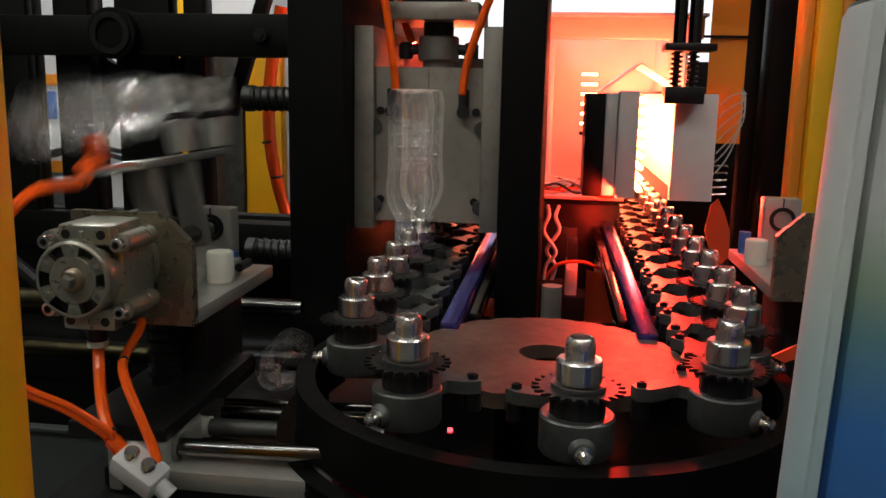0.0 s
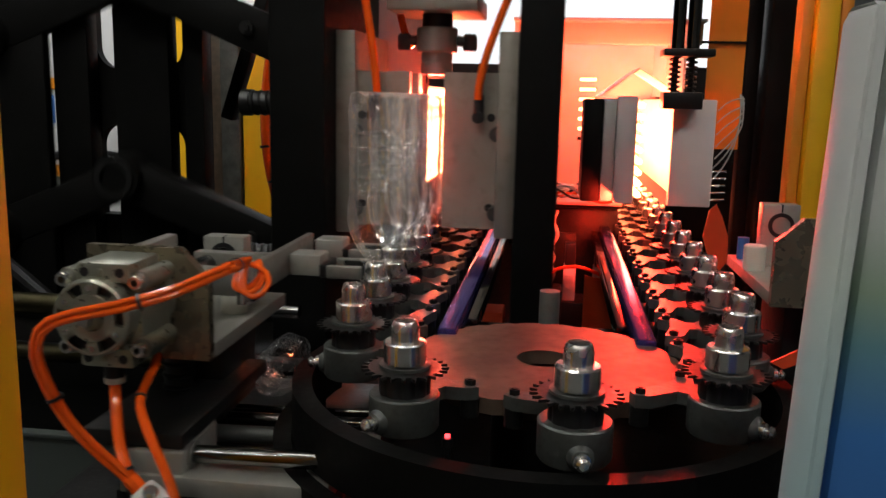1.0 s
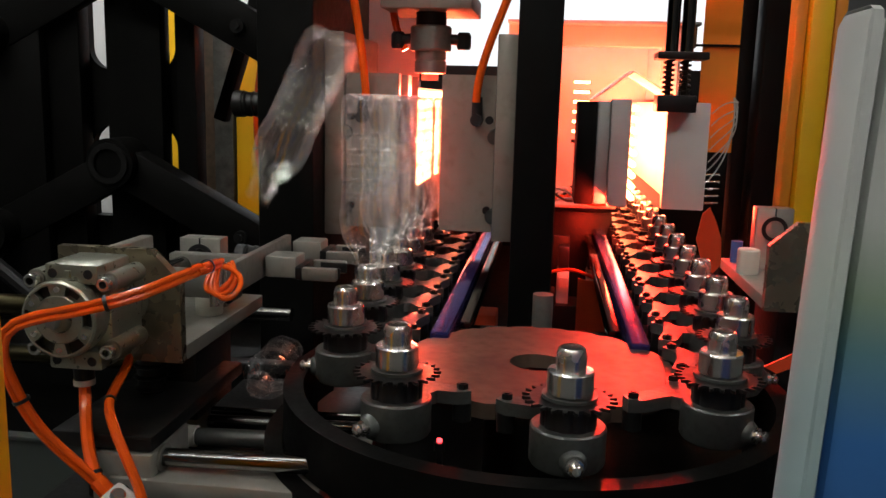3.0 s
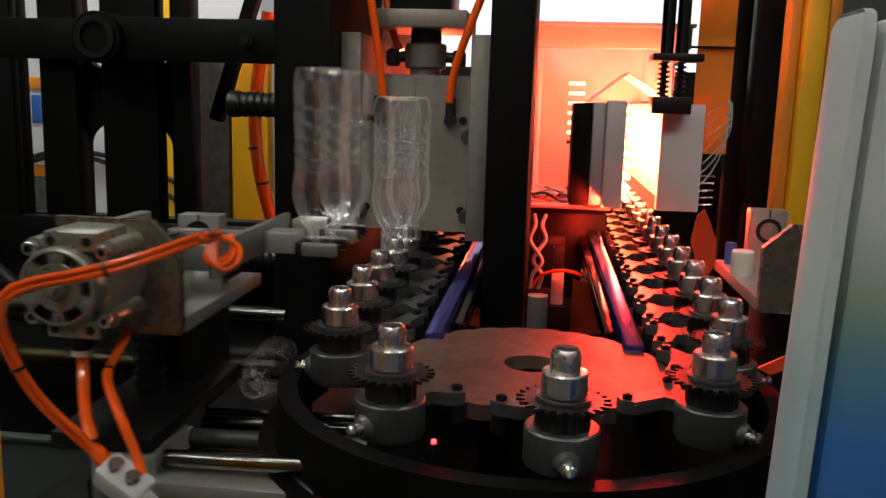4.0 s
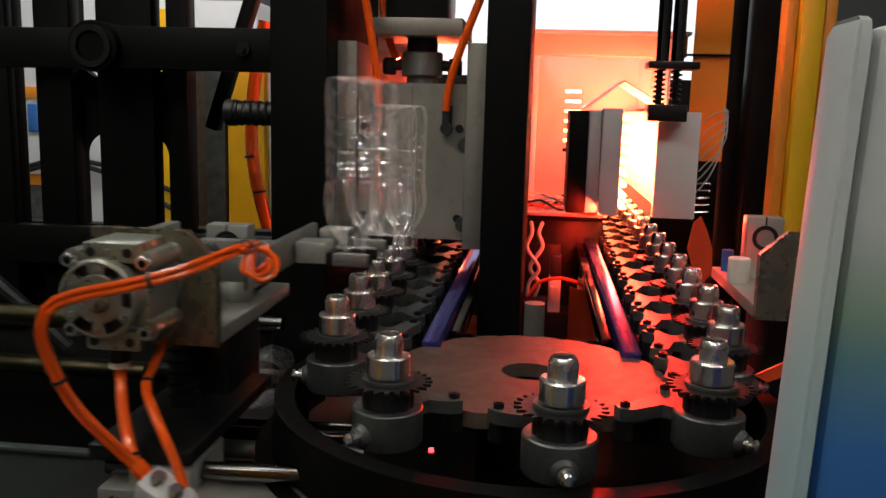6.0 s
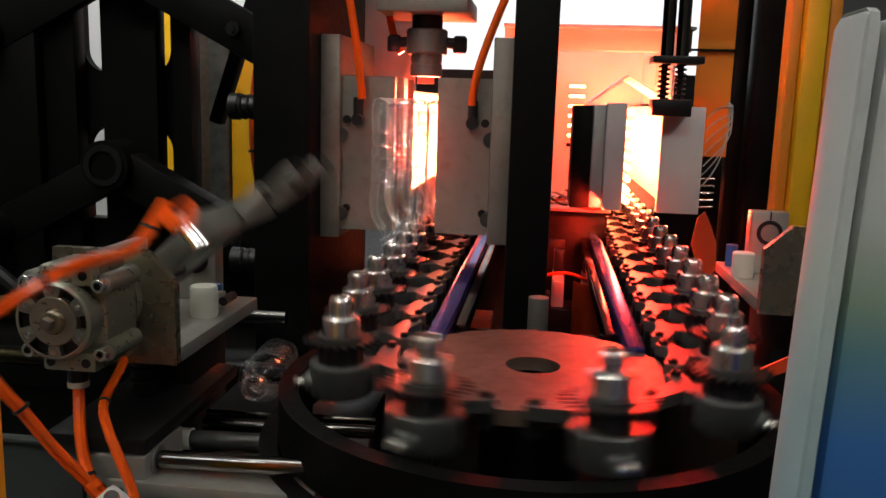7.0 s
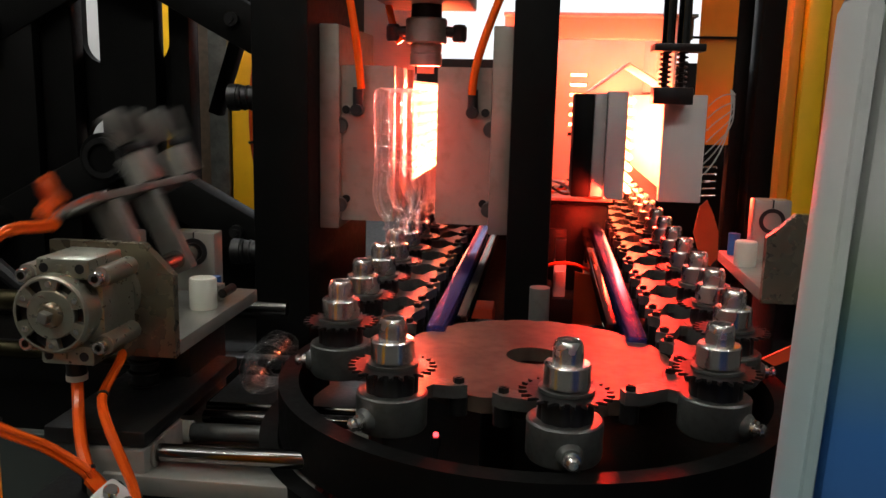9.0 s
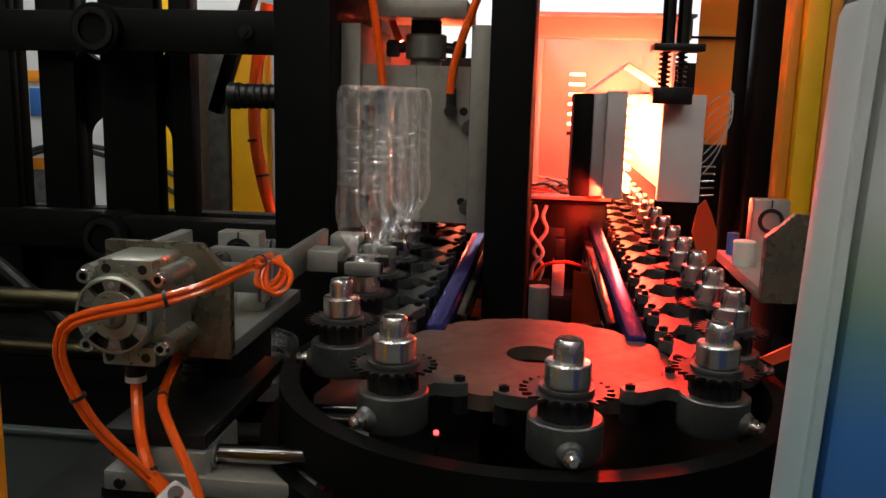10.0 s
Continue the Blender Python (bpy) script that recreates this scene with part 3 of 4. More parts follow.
def make_carriage():
    # origin on the swing axis; the axis runs along y
    th = thing("takeout_carriage", "aluminium take-out carriage with rotary air actuator", "carriage", carriage_at(0))
    y0 = -0.19   # actuator's face
    act = part("actuator_body", box(B(), -0.033, 0.033, y0 + 0.030, y0 + 0.084, -0.037, 0.034, 0.004), ALU, th, "cast aluminium rotary actuator body")
    turn_in = Matrix.Translation((0, y0 + 0.006, 0)) @ Matrix.Diagonal((1.1, 1.0, 1.1, 1.0)) @ pose(0, 0, 0, -90, 0, 0)
    part("face_rim", lathe(B(), [(0.0262, 0.0), (0.0275, -0.0004), (0.0292, 0.0012), (0.0298, 0.004), (0.0298, 0.013), (0.0280, 0.015), (0.0280, 0.031), (0.0, 0.031)], 48, turn_in), ALU, act)
    part("face_plate", lathe(B(), [(0.0, 0.0010), (0.0120, 0.0010), (0.0135, 0.0006), (0.0178, 0.0006), (0.0186, 0.0014), (0.0186, 0.008), (0, 0.008)], 40, turn_in), ALU, act)
    part("face_floor", ring_plate(B(), 0.0180, 0.0270, 0.0065, 0.0080), RUBBER, act, "dark pocket floor", turn_in)
    for i in range(6):
        half = 14 if i < 4 else 18
        nxt = 14 if (i + 1) % 6 < 4 else 18
        part("web", ring_plate(B(), 0.0184, 0.0268, 0.0006, 0.0066, -(60 * i + 60 - nxt), -(60 * i + half), 10), ALU, act, "", turn_in)
        a = radians(60 * i + 30)
        part("face_screw", rod(B(), (0.0253 * math.cos(a), y0 + 0.0050, 0.0253 * math.sin(a)), (0.0253 * math.cos(a), y0 + 0.009, 0.0253 * math.sin(a)), 0.0024, 10), CHROME, act)
    part("hub", lathe(B(), [(0, -0.0036), (0.0062, -0.0036), (0.0082, -0.0024), (0.0100, 0.0006), (0.0100, 0.003), (0, 0.003)], 28, turn_in), PLATE, act)
    part("shaft_end", box(B(), -0.0042, 0.0042, y0 - 0.0050, y0 + 0.003, -0.0042, 0.0042, 0.0008), STEEL, act, "square shaft end", pose(0, 0, 0, 0, 18, 0))
    for sz, z0, z1 in ((1, 0.0275, 0.0445), (-1, -0.0445, -0.0275)):
        cap = part("end_block", box(B(), -0.0165, 0.0300, y0 + 0.016, y0 + 0.070, z0, z1, 0.003), ALU, act)
        for x in (-0.009, 0.0215):
            part("screw_hole", rod(B(), (x, y0 + 0.0156, sz * 0.0365), (x, y0 + 0.022, sz * 0.0365), 0.0040, 12), RUBBER, cap)
        part("rib", box(B(), 0.002, 0.007, y0 + 0.0145, y0 + 0.020, sz * 0.0365 - 0.003, sz * 0.0365 + 0.003, 0.001), ALU, cap)
    for sx in (-1, 1):
        for sz in (-1, 1):
            lug = part("corner_lug", rod(B(), (0.002 + sx * 0.0315, y0 + 0.026, sz * 0.0285), (0.002 + sx * 0.0315, y0 + 0.074, sz * 0.0285), 0.0085, 18), ALU, act)
            part("corner_screw", lathe(B(), [(0.0030, 0.003), (0.0032, 0.0), (0.0052, 0.0), (0.0060, 0.001), (0.0060, 0.012), (0, 0.012)], 16, pose(0.002 + sx * 0.0315, y0 + 0.016, sz * 0.0285, -90, 0, 0)), CHROME, lug)
            part("washer", rod(B(), (0.002 + sx * 0.0315, y0 + 0.0245, sz * 0.0285), (0.002 + sx * 0.0315, y0 + 0.0262, sz * 0.0285), 0.0078, 16), STEEL, lug)
    part("bearing_boss", lathe(B(), [(0.0, 0.0), (0.033, 0.0), (0.033, 0.0105), (0, 0.0105)], 36, pose(0.0, y0 + 0.0842, 0, -90, 0, 0)), ALU, th)
    # upright plate behind the actuator, with a cut corner
    pl = [(-0.052, -0.060), (0.063, -0.060), (0.063, 0.016), (0.036, 0.044), (-0.052, 0.044)]
    part("front_plate", prism(B(), pl, -0.010, 0.0, Matrix.Translation((0, y0 + 0.095, 0)) @ pose(0, 0, 0, 90, 0, 0)), PLATE, th, "brownish milled plate")
    part("base_plate", box(B(), -0.052, 0.063, y0 + 0.1055, 0.125, -0.060, -0.046, 0.001), ALU_PLATE, th)
    part("side_rib", box(B(), -0.05, -0.036, y0 + 0.1055, 0.06, -0.0455, 0.030, 0.002), ALU_PLATE, th)
    br = part("far_bearing", box(B(), -0.024, 0.024, 0.098, 0.122, -0.0455, 0.022, 0.0015), ALU_PLATE, th)
    part("bearing_ring", lathe(B(), [(0.0105, 0), (0.0155, 0), (0.0155, 0.004), (0.0105, 0.004)], 28, pose(0, 0.0965, 0, -90, 0, 0)), RUBBER, br)
    part("slot", box(B(), -0.0008, 0.0008, 0.0972, 0.11, 0.0145, 0.0222), RUBBER, br)
    part("stop_cup", lathe(B(), [(0, -0.0458), (0.0135, -0.0458), (0.0142, -0.044), (0.0142, -0.015), (0.013, -0.0132), (0, -0.0132)], 28, pose(0.038, 0.03, 0)), NYLON, th, "white nylon stop buffer")
    part("stop_bracket", box(B(), 0.020, 0.045, 0.058, 0.074, -0.0458, -0.028, 0.001), ALU_PLATE, th)
    part("stop_screw", rod(B(), (0.05, 0.052, -0.035), (0.05, 0.082, -0.035), 0.005, 12), OILY, th)
    part("sensor_cap", rod(B(), (0.030, 0.085, -0.0458), (0.030, 0.085, -0.024), 0.006, 12), BLUE, th, "small blue cap")
    part("cap_screw", rod(B(), (0.03, -0.07, -0.0458), (0.03, -0.07, -0.030), 0.0055, 12), OILY, th)
    part("cable_gland", rod(B(), (0.0, y0 + 0.04, -0.060), (0.0, y0 + 0.04, -0.040), 0.0085, 14), OILY, th)
    part("gland_collar", rod(B(), (0.0, y0 + 0.04, -0.065), (0.0, y0 + 0.04, -0.060), 0.009, 14), NYLON, th)
    lo = part("lower_block", box(B(), 0.0, 0.05, -0.035, 0.06, -0.14, -0.0605, 0.003), OILY, th, "oily black lift block")
    cy = part("lift_cylinder", rod(B(), (0.018, -0.065, -0.135), (0.018, -0.065, -0.061), 0.013, 20), OILY, th, "oily black lift cylinder")
    for k in range(6):
        part("coil", lathe(B(), [(0.0132, 0), (0.0155, 0.0015), (0.0155, 0.003), (0.0132, 0.0045)], 20, pose(0.018, -0.065, -0.13 + 0.011 * k)), OILY, cy)
    mf = part("hose_manifold", box(B(), -0.021, 0.021, -0.013, 0.013, -0.011, 0.011, 0.004), CABINET, th, "small white metal hose manifold", pose(0.066, -0.212, -0.146, 20, 28, -10))
    part("outlet", rod(B(), (0.016, 0, 0), (0.032, 0, -0.004), 0.0075, 14), CABINET, mf)
    for k in range(2):
        part("manifold_screw", lathe(B(), [(0.0, 0.021), (0.0045, 0.021), (0.0060, 0.019), (0.0062, 0.0112), (0.0, 0.0112)], 16, pose(-0.009 + 0.017 * k, -0.002, 0)), CHROME, mf)
    MOVES.append((th, [(t, carriage_at(t)) for t in ALL_TIMES]))
    # gripper
    arm = thing("bottle_gripper", "steel swing arm with pneumatic bottle neck grippers", "gripper", arm_at(0))
    part("shaft", rod(B(), (0, -0.085, 0), (0, 0.118, 0), 0.0102, 20), ROD, arm)
    part("lever", box(B(), -0.015, 0.077, -0.036, -0.016, -0.013, 0.013, 0.002), STEEL, arm)
    part("lever", box(B(), -0.015, 0.077, 0.050, 0.066, -0.013, 0.013, 0.002), STEEL, arm)
    part("cross_bar", box(B(), 0.0775, 0.086, -0.058, 0.165, -0.012, 0.020, 0.002), STEEL, arm)
    for which in (0, 1):
        yy = on_chain(-3 - which).translation.y - PIVOT[1]
        g = part("gripper_body", box(B(), 0.0885, 0.123, yy - 0.017, yy + 0.017, -0.010, 0.013, 0.002), ALU_PLATE, arm)
        part("jaw_guide", box(B(), 0.1235, 0.131, yy - 0.024, yy + 0.024, -0.010, 0.004, 0.001), OILY, g)
        for s in (-1, 1):
            f = part("finger", box(B(), 0.1315, 0.169, yy + s * 0.0172, yy + s * 0.0265, -0.010, 0.004, 0.002), STEEL, arm)
            part("finger_pad", box(B(), 0.141, 0.171, yy + s * 0.0140, yy + s * 0.0171, -0.008, 0.003, 0.001), OILY, f)
    for k in range(3):
        f = part("air_fitting", rod(B(), (0.083, -0.066 + 0.010 * k, -0.012), (0.083, -0.066 + 0.010 * k, 0.026), 0.0045, 10), CHROME, arm)
        lp = bend((0.093, -0.066 + 0.010 * k, 0.026), (0.145 - 0.012 * k, -0.085, 0.022 - 0.006 * k), (0.088 - 0.010 * k, -0.110, -0.028 + 0.010 * k), (0.093, -0.078, 0.032), 20)
        part("hose_loop", tube(B(), lp, 0.0026, 8), ORANGE, arm, "orange hose loop")
    MOVES.append((arm, [(t, arm_at(t)) for t in ALL_TIMES]))
    # slider on the guide rods, moves sideways only
    sl = thing("slide_block", "aluminium slide block running on the guide rods", "slide block", pose(PIVOT[0], 0, 0))
    blk = part("block", box(B(), 0.017, 0.0705, 0.624, 0.70, 0.8865, 0.9314, 0.003), ALU_PLATE, sl)
    part("seal", lathe(B(), [(0.0080, 0), (0.0125, 0), (0.0125, 0.0025), (0.0080, 0.0025)], 28, pose(0.0708, 0.645, 0.921, 0, 90, 0)), STEEL, blk, "pale rod seal")
    part("lower_foot", box(B(), 0.010, 0.0165, 0.630, 0.70, 0.8865, 0.905, 0.002), OILY, blk)
    part("cap_screw", rod(B(), (0.030, 0.6236, 0.900), (0.030, 0.630, 0.900), 0.004, 10), OILY, blk)
    part("cover", box(B(), -0.02, 0.0700, 0.627, 0.84, 0.9317, 0.946, 0.003), OILY, sl, "oily black cover")
    MOVES.append((sl, [(t, pose(PIVOT[0] + slide(t), 0, 0)) for t in ALL_TIMES]))


make_carriage()


# ---- hoses in rigid links ----
def hose(name, label, radius, curve, links, strands=1, ties=()):
    """A hose of rigid links along curve(t), a list of four control points."""
    th = thing(name, label, "hose")
    def along(t):
        pts = bend(*curve(t), 60) if len(curve(t)) == 4 else spline(curve(t))
        acc = [0.0]
        for a, b in zip(pts, pts[1:]):
            acc.append(acc[-1] + (b - a).length)
        out = []
        for i in range(links + 1):
            s = acc[-1] * i / links
            j = min(max(k for k in range(len(acc)) if acc[k] <= s + 1e-9), len(pts) - 2)
            u = (s - acc[j]) / max(1e-9, acc[j + 1] - acc[j])
            out.append(pts[j].lerp(pts[j + 1], min(1, u)))
        return out, acc[-1]
    longest = max(along(t)[1] for t in ALL_TIMES[::3]) / links
    bm = B()
    for s in range(strands):
        a = 2 * math.pi * s / strands
        off = Vector((math.cos(a), math.sin(a), 0)) * (radius * 1.05 if strands > 1 else 0)
        k = longest * 0.5
        prof = [off + Vector((0, 0, z)) for z in (-k - radius * 0.3, -k * 0.5, 0, k * 0.5, k + radius * 0.3)]
        tube(bm, prof, radius, 8)
    me = mesh_of("link", bm, ORANGE)
    for i in range(links):
        ob = new("link", me)
        ob.parent = th
        rows = []
        for t in ALL_TIMES:
            p, _ = along(t)
            d = p[i + 1] - p[i]
            z = d.normalized()
            x = (Vector((0, 1, 0)) - z * z.y).normalized()
            m = Matrix((x, z.cross(x), z)).transposed().to_4x4()
            m.translation = (p[i] + p[i + 1]) / 2
            rows.append((t, m))
        MOVES.append((ob, rows))
        if i in ties:
            rr = radius * (2.15 if strands > 1 else 1.0)
            part("cable_tie", lathe(B(), [(rr, -0.0014), (rr + 0.0008, -0.0014), (rr + 0.0008, 0.0014), (rr, 0.0014)], 14), RUBBER, ob, "black cable tie")
    return th


JOINT = (0.038, -0.20, -0.129)


# the hose's way from the joint to the gripper, seen from the carriage, with the arm level, upright and laid over
LEVEL = [(-0.001, -0.215, -0.079), (-0.018, -0.225, -0.032), (-0.017, -0.23, -0.008), (-0.009, -0.23, 0.006), (0.01, -0.227, 0.014), (0.045, -0.224, 0.022), (0.080, -0.207, 0.031), (0.098, -0.145, 0.037)]
UPRIGHT = [(0.035, -0.205, -0.119), (0.009, -0.215, -0.096), (-0.026, -0.225, -0.076), (-0.067, -0.225, -0.041), (-0.078, -0.21, 0.005), (-0.057, -0.18, 0.048), (-0.051, -0.14, 0.070), (-0.030, -0.1, 0.075)]
LAID = [(0.035, -0.205, -0.119), (0.011, -0.215, -0.098), (-0.029, -0.225, -0.081), (-0.069, -0.225, -0.049), (-0.087, -0.21, -0.013), (-0.088, -0.18, 0.018), (-0.085, -0.14, 0.026), (-0.080, -0.1, 0.012)]


def arm_hose(t):
    a = swing(t)
    one, two, k = (LEVEL, UPRIGHT, a / 95) if a < 95 else (UPRIGHT, LAID, (a - 95) / 85)
    way = [Vector(JOINT)] + [Vector(p).lerp(Vector(q), k) for p, q in zip(one, two)]
    c = carriage_at(t)
    return [c @ p for p in way] + [arm_at(t) @ Vector((0.093, -0.077, 0.032))]


def spline(p, k=8):
    """Points on a smooth curve through p."""
    p = [2 * p[0] - p[1]] + list(p) + [2 * p[-1] - p[-2]]
    out = []
    for a, b, c, d in zip(p, p[1:], p[2:], p[3:]):
        for i in range(k):
            u = i / k
            out.append(0.5 * (2 * b + (c - a) * u + (2 * a - 5 * b + 4 * c - d) * u * u + (3 * b - a - 3 * c + d) * u ** 3))
    return out + [p[-2]]


def gland_hose(t):
    a = carriage_at(t) @ Vector((0.0, -0.15, -0.063))
    b = carriage_at(t) @ Vector(JOINT)
    return [a, a + Vector((0, 0, -0.03)), b + Vector((-0.012, 0, 0.025)), b]


def tail_hose(t):
    a = carriage_at(t) @ Vector(JOINT)
    b = carriage_at(t) @ Vector((0.055, -0.205, -0.142))
    return [a, a.lerp(b, 0.3), a.lerp(b, 0.6), b]


def lift_hose(t):
    way = [(0.012, -0.085, -0.050), (0.014, -0.105, -0.064), (0.0275, -0.160, -0.075), (0.044, -0.185, -0.086), (0.0612, -0.200, -0.104), (0.075, -0.205, -0.131), (0.0803, -0.210, -0.145)]
    return [carriage_at(t) @ Vector(p) for p in way]


hose("arm_hose", "bundle of bright orange air hoses tied to the gripper", 0.0027, arm_hose, 36, 3, (8, 21, 32))
hose("actuator_hose", "orange air hose hanging from the actuator", 0.0050, gland_hose, 16, 1, (14,))
hose("manifold_hose", "thick orange hose bundle at the manifold", 0.0068, tail_hose, 3)
hose("lift_hose", "orange air hose hanging beside the lift block", 0.0042, lift_hose, 20, 1, (8,))


# ---- slide rods at the lower left ----
for y, z, r, x0 in ((0.645, 0.921, 0.0078, -0.352), (0.83, 0.892, 0.0042, -0.345)):
    solid("guide_rod", rod(B(), (x0, y, z), (-0.16, y, z + 0.004), r, 24), ROD, "polished steel guide rod of the slide unit", "rod")
air = thing("air_cylinder", "dull greenish steel air cylinder between the guide rods", "air cylinder", pose(0, 0.745, 0.8985))
part("barrel", rod(B(), (-0.325, 0, 0), (-0.15, 0, 0.004), 0.0085, 24), CAST, air)
part("end_cap", rod(B(), (-0.342, 0, 0), (-0.3255, 0, 0), 0.0105, 24), NYLON, air, "pale end cap")
part("tie_rod", rod(B(), (-0.325, 0.03, 0.004), (-0.15, 0.03, 0.008), 0.0065, 12), ROD, air)
part("tie_rod", rod(B(), (-0.325, -0.022, -0.006), (-0.15, -0.022, -0.003), 0.004, 10), ROD, air)
sr = thing("slide_rail", "flat pale aluminium slide rail below the guide rod", "rail", pose(0, 0.62, 0.885))
part("bar", box(B(), -0.350, -0.170, 0.0, 0.04, 0.009, 0.0265, 0.002), ALU_PLATE, sr)
part("base", box(B(), -0.355, -0.165, 0.004, 0.045, 0.0, 0.0087, 0.001), OILY, sr, "oily dark base strip")
for x in (-0.335, -0.187):
    part("rail_screw", rod(B(), (x, -0.003, 0.0165), (x, 0.004, 0.0165), 0.0048, 10), OILY, sr)
sp = thing("side_sheet_panel", "dark grey-green painted sheet panel beside the slide unit", "panel", pose(0, 0.785, 0))
part("sheet", box(B(), -1.0, -0.43, 0, 0.008, 0.0, 0.862, 0.002), GREENISH, sp)
part("top_fold", box(B(), -1.0, -0.43, -0.006, 0.008, 0.8625, 0.868, 0.002), GREENISH, sp)
for x in (-0.62, -0.46):
    part("panel_screw", rod(B(), (x, -0.003, 0.835), (x, 0.002, 0.835), 0.004, 8), OILY, sp)
solid("slide_bed", box(B(), -0.415, -0.16, 0.56, 0.86, 0.781, 0.8845, 0.003), OILY, "black steel bed of the slide unit", "slide bed")
for y, z, r in ((1.06, 0.932, 0.0150), (1.06, 0.862, 0.0120)):
    solid("cross_rod", rod(B(), (-1.1, y, z), (-0.52, y, z), r, 20), BRASSY, "yellowish oiled steel cross rod", "rod")
solid("far_cross_rod", rod(B(), (-0.43, 1.10, 0.93), (-0.34, 1.10, 0.93), 0.010, 20), ROD, "steel cross rod behind the carriage", "rod")
rs = thing("rod_support", "black steel bracket holding the cross rods", "bracket", pose(-1.12, 1.06, 0.0))
part("plate", box(B(), -0.03, 0.02, -0.04, 0.04, 0, 1.0, 0.003), BLACK, rs)
part("foot", box(B(), -0.06, 0.05, -0.06, -0.0405, 0, 0.012, 0.002), BLACK, rs)
sg = thing("side_guard", "dark painted sheet guard below the cross rods", "guard", pose(0, 1.13, 0))
part("sheet", box(B(), -1.1, -0.30, 0, 0.010, 0.0, 0.835, 0.002), BLACK, sg)
part("top_lip", box(B(), -1.1, -0.30, -0.012, 0.014, 0.8355, 0.850, 0.003), OILY, sg, "folded oily top lip")
dropped = copy_thing(bottle, pose(-0.337, 0.950, 0.876, -95, 0, 8))
tagged(dropped, "clear plastic bottle fallen on its side below the chain")
solid("catch_tray", box(B(), -0.41, -0.20, 0.95, 1.10, 0.781, 0.833, 0.001), OILY, "oily black tray under the fallen bottle", "tray")


bn = thing("bottle_bin", "dark grey plastic bin for finished bottles", "bin", pose(-0.75, 0.92, 0))
part("bottom", box(B(), -0.28, 0.28, -0.18, 0.18, 0.001, 0.02, 0.004), RUBBER, bn)
for x0, x1, y0, y1 in ((-0.28, -0.265, -0.18, 0.18), (0.265, 0.28, -0.18, 0.18), (-0.264, 0.264, -0.18, -0.165), (-0.264, 0.264, 0.165, 0.18)):
    part("side", box(B(), x0, x1, y0, y1, 0.0205, 0.40, 0.003), RUBBER, bn)


# ---- ovens ----
def make_oven(x, y0, y1, z0, z1, side):
    """side: on which side of the chain the lamps hang."""
    th = thing("heating_oven", "glowing infrared preform oven with sheet metal panels", "oven", pose(0, 0, 0), "ovens")
    def bx(a, b, *rest):
        return box(B(), x + side * a, x + side * b, *rest)
    part("lamp_wall", bx(0.052, 0.056, y0 + 0.0125, y1, z0, z1, 0.001), REFL, th)
    part("reflector_wall", bx(-0.034, -0.030, y0 + 0.0125, y1, z0, z1, 0.001), REFL, th)
    for k in range(9):
        z = z0 + 0.012 + (z1 - z0 - 0.024) * k / 8
        part("heating_lamp", rod(B(), (x + side * 0.044, y0 + 0.02, z), (x + side * 0.044, y1 - 0.01, z), 0.0055, 8), LAMP, th, "glowing infrared tube")
    part("end_wall", bx(-0.034, 0.056, y1, y1 + 0.004, z0, z1, 0.001), REFL, th)
    return th


right_oven = make_oven(0.19, 1.47, 2.28, 1.056, 1.233, -1)
part("lamp_box", box(B(), 0.048, 0.080, 1.47, 1.62, 1.056, 1.231, 0.002), BLACK, right_oven, "dark lamp box casing")
part("front_panel", box(B(), 0.0805, 0.102, 1.468, 1.60, 1.058, 1.232, 0.002), SHEET, right_oven)
part("front_panel", box(B(), 0.1025, 0.136, 1.462, 1.482, 1.055, 1.236, 0.002), REFL, right_oven)
part("reflector", box(B(), 0.194, 0.264, 1.462, 1.482, 1.054, 1.233, 0.002), REFL, right_oven)
roof = B()
prism(roof, [(0.078, 1.236), (0.150, 1.290), (0.222, 1.246), (0.222, 1.243), (0.150, 1.286), (0.082, 1.236)], -1.80, -1.62, pose(0, 0, 0, 90, 0, 0))
part("roof_sheet", roof, REFL, right_oven, "folded bright roof sheet")
for k in range(5):
    z = 1.066 + 0.012 * k
    part("terminal", rod(B(), (0.266, 1.47, z), (0.288, 1.47, z + 0.001), 0.0018, 8), CHROME, right_oven)
make_oven(-0.215, 1.60, 2.4, 1.05, 1.25, -1)
for k in range(7):
    z0 = 1.245 - 0.02 * k
    a = (0.150 + 0.04 * (k % 3)) if k else 0.13
    wire = bend((0.268, 1.475, z0 - 0.03), (0.300, 1.47, z0 + 0.01), (0.318, 1.46, 1.22 - 0.01 * k), (0.302, 1.475, 1.243), 8) if k < 5 else bend((0.262, 1.475, z0 - 0.03), (0.29, 1.46, z0), (0.31, 1.46, 1.18), (0.302, 1.475, 1.243), 8)
    solid("lamp_wire", tube(B(), wire, 0.0011, 6), WHITE, "thin pale heat-resistant lamp wire beside the oven", "wire", "", None, "lamp wires")

back = thing("oven_housing", "sheet metal oven housing lit orange by the lamps", "oven housing")
part("back_sheet", box(B(), -0.06, 0.058, 2.3, 2.306, 0.95, 1.40), SHEET, back)
part("back_sheet", box(B(), 0.104, 0.30, 2.3, 2.306, 0.95, 1.40), SHEET, back)
for k in range(6):
    z = 1.278 - 0.026 * k
    part("vent_slat", box(B(), 0.058, 0.104, 2.3, 2.306, z - 0.026 + 0.010, z), SHEET, back)
    part("lamp_end", rod(B(), (0.060, 2.33, z + 0.004), (0.102, 2.33, z + 0.004), 0.004, 8), LAMP, back, "glowing tube behind the vent")
part("back_sheet", box(B(), 0.058, 0.104, 2.3, 2.306, 0.95, 1.122), SHEET, back)
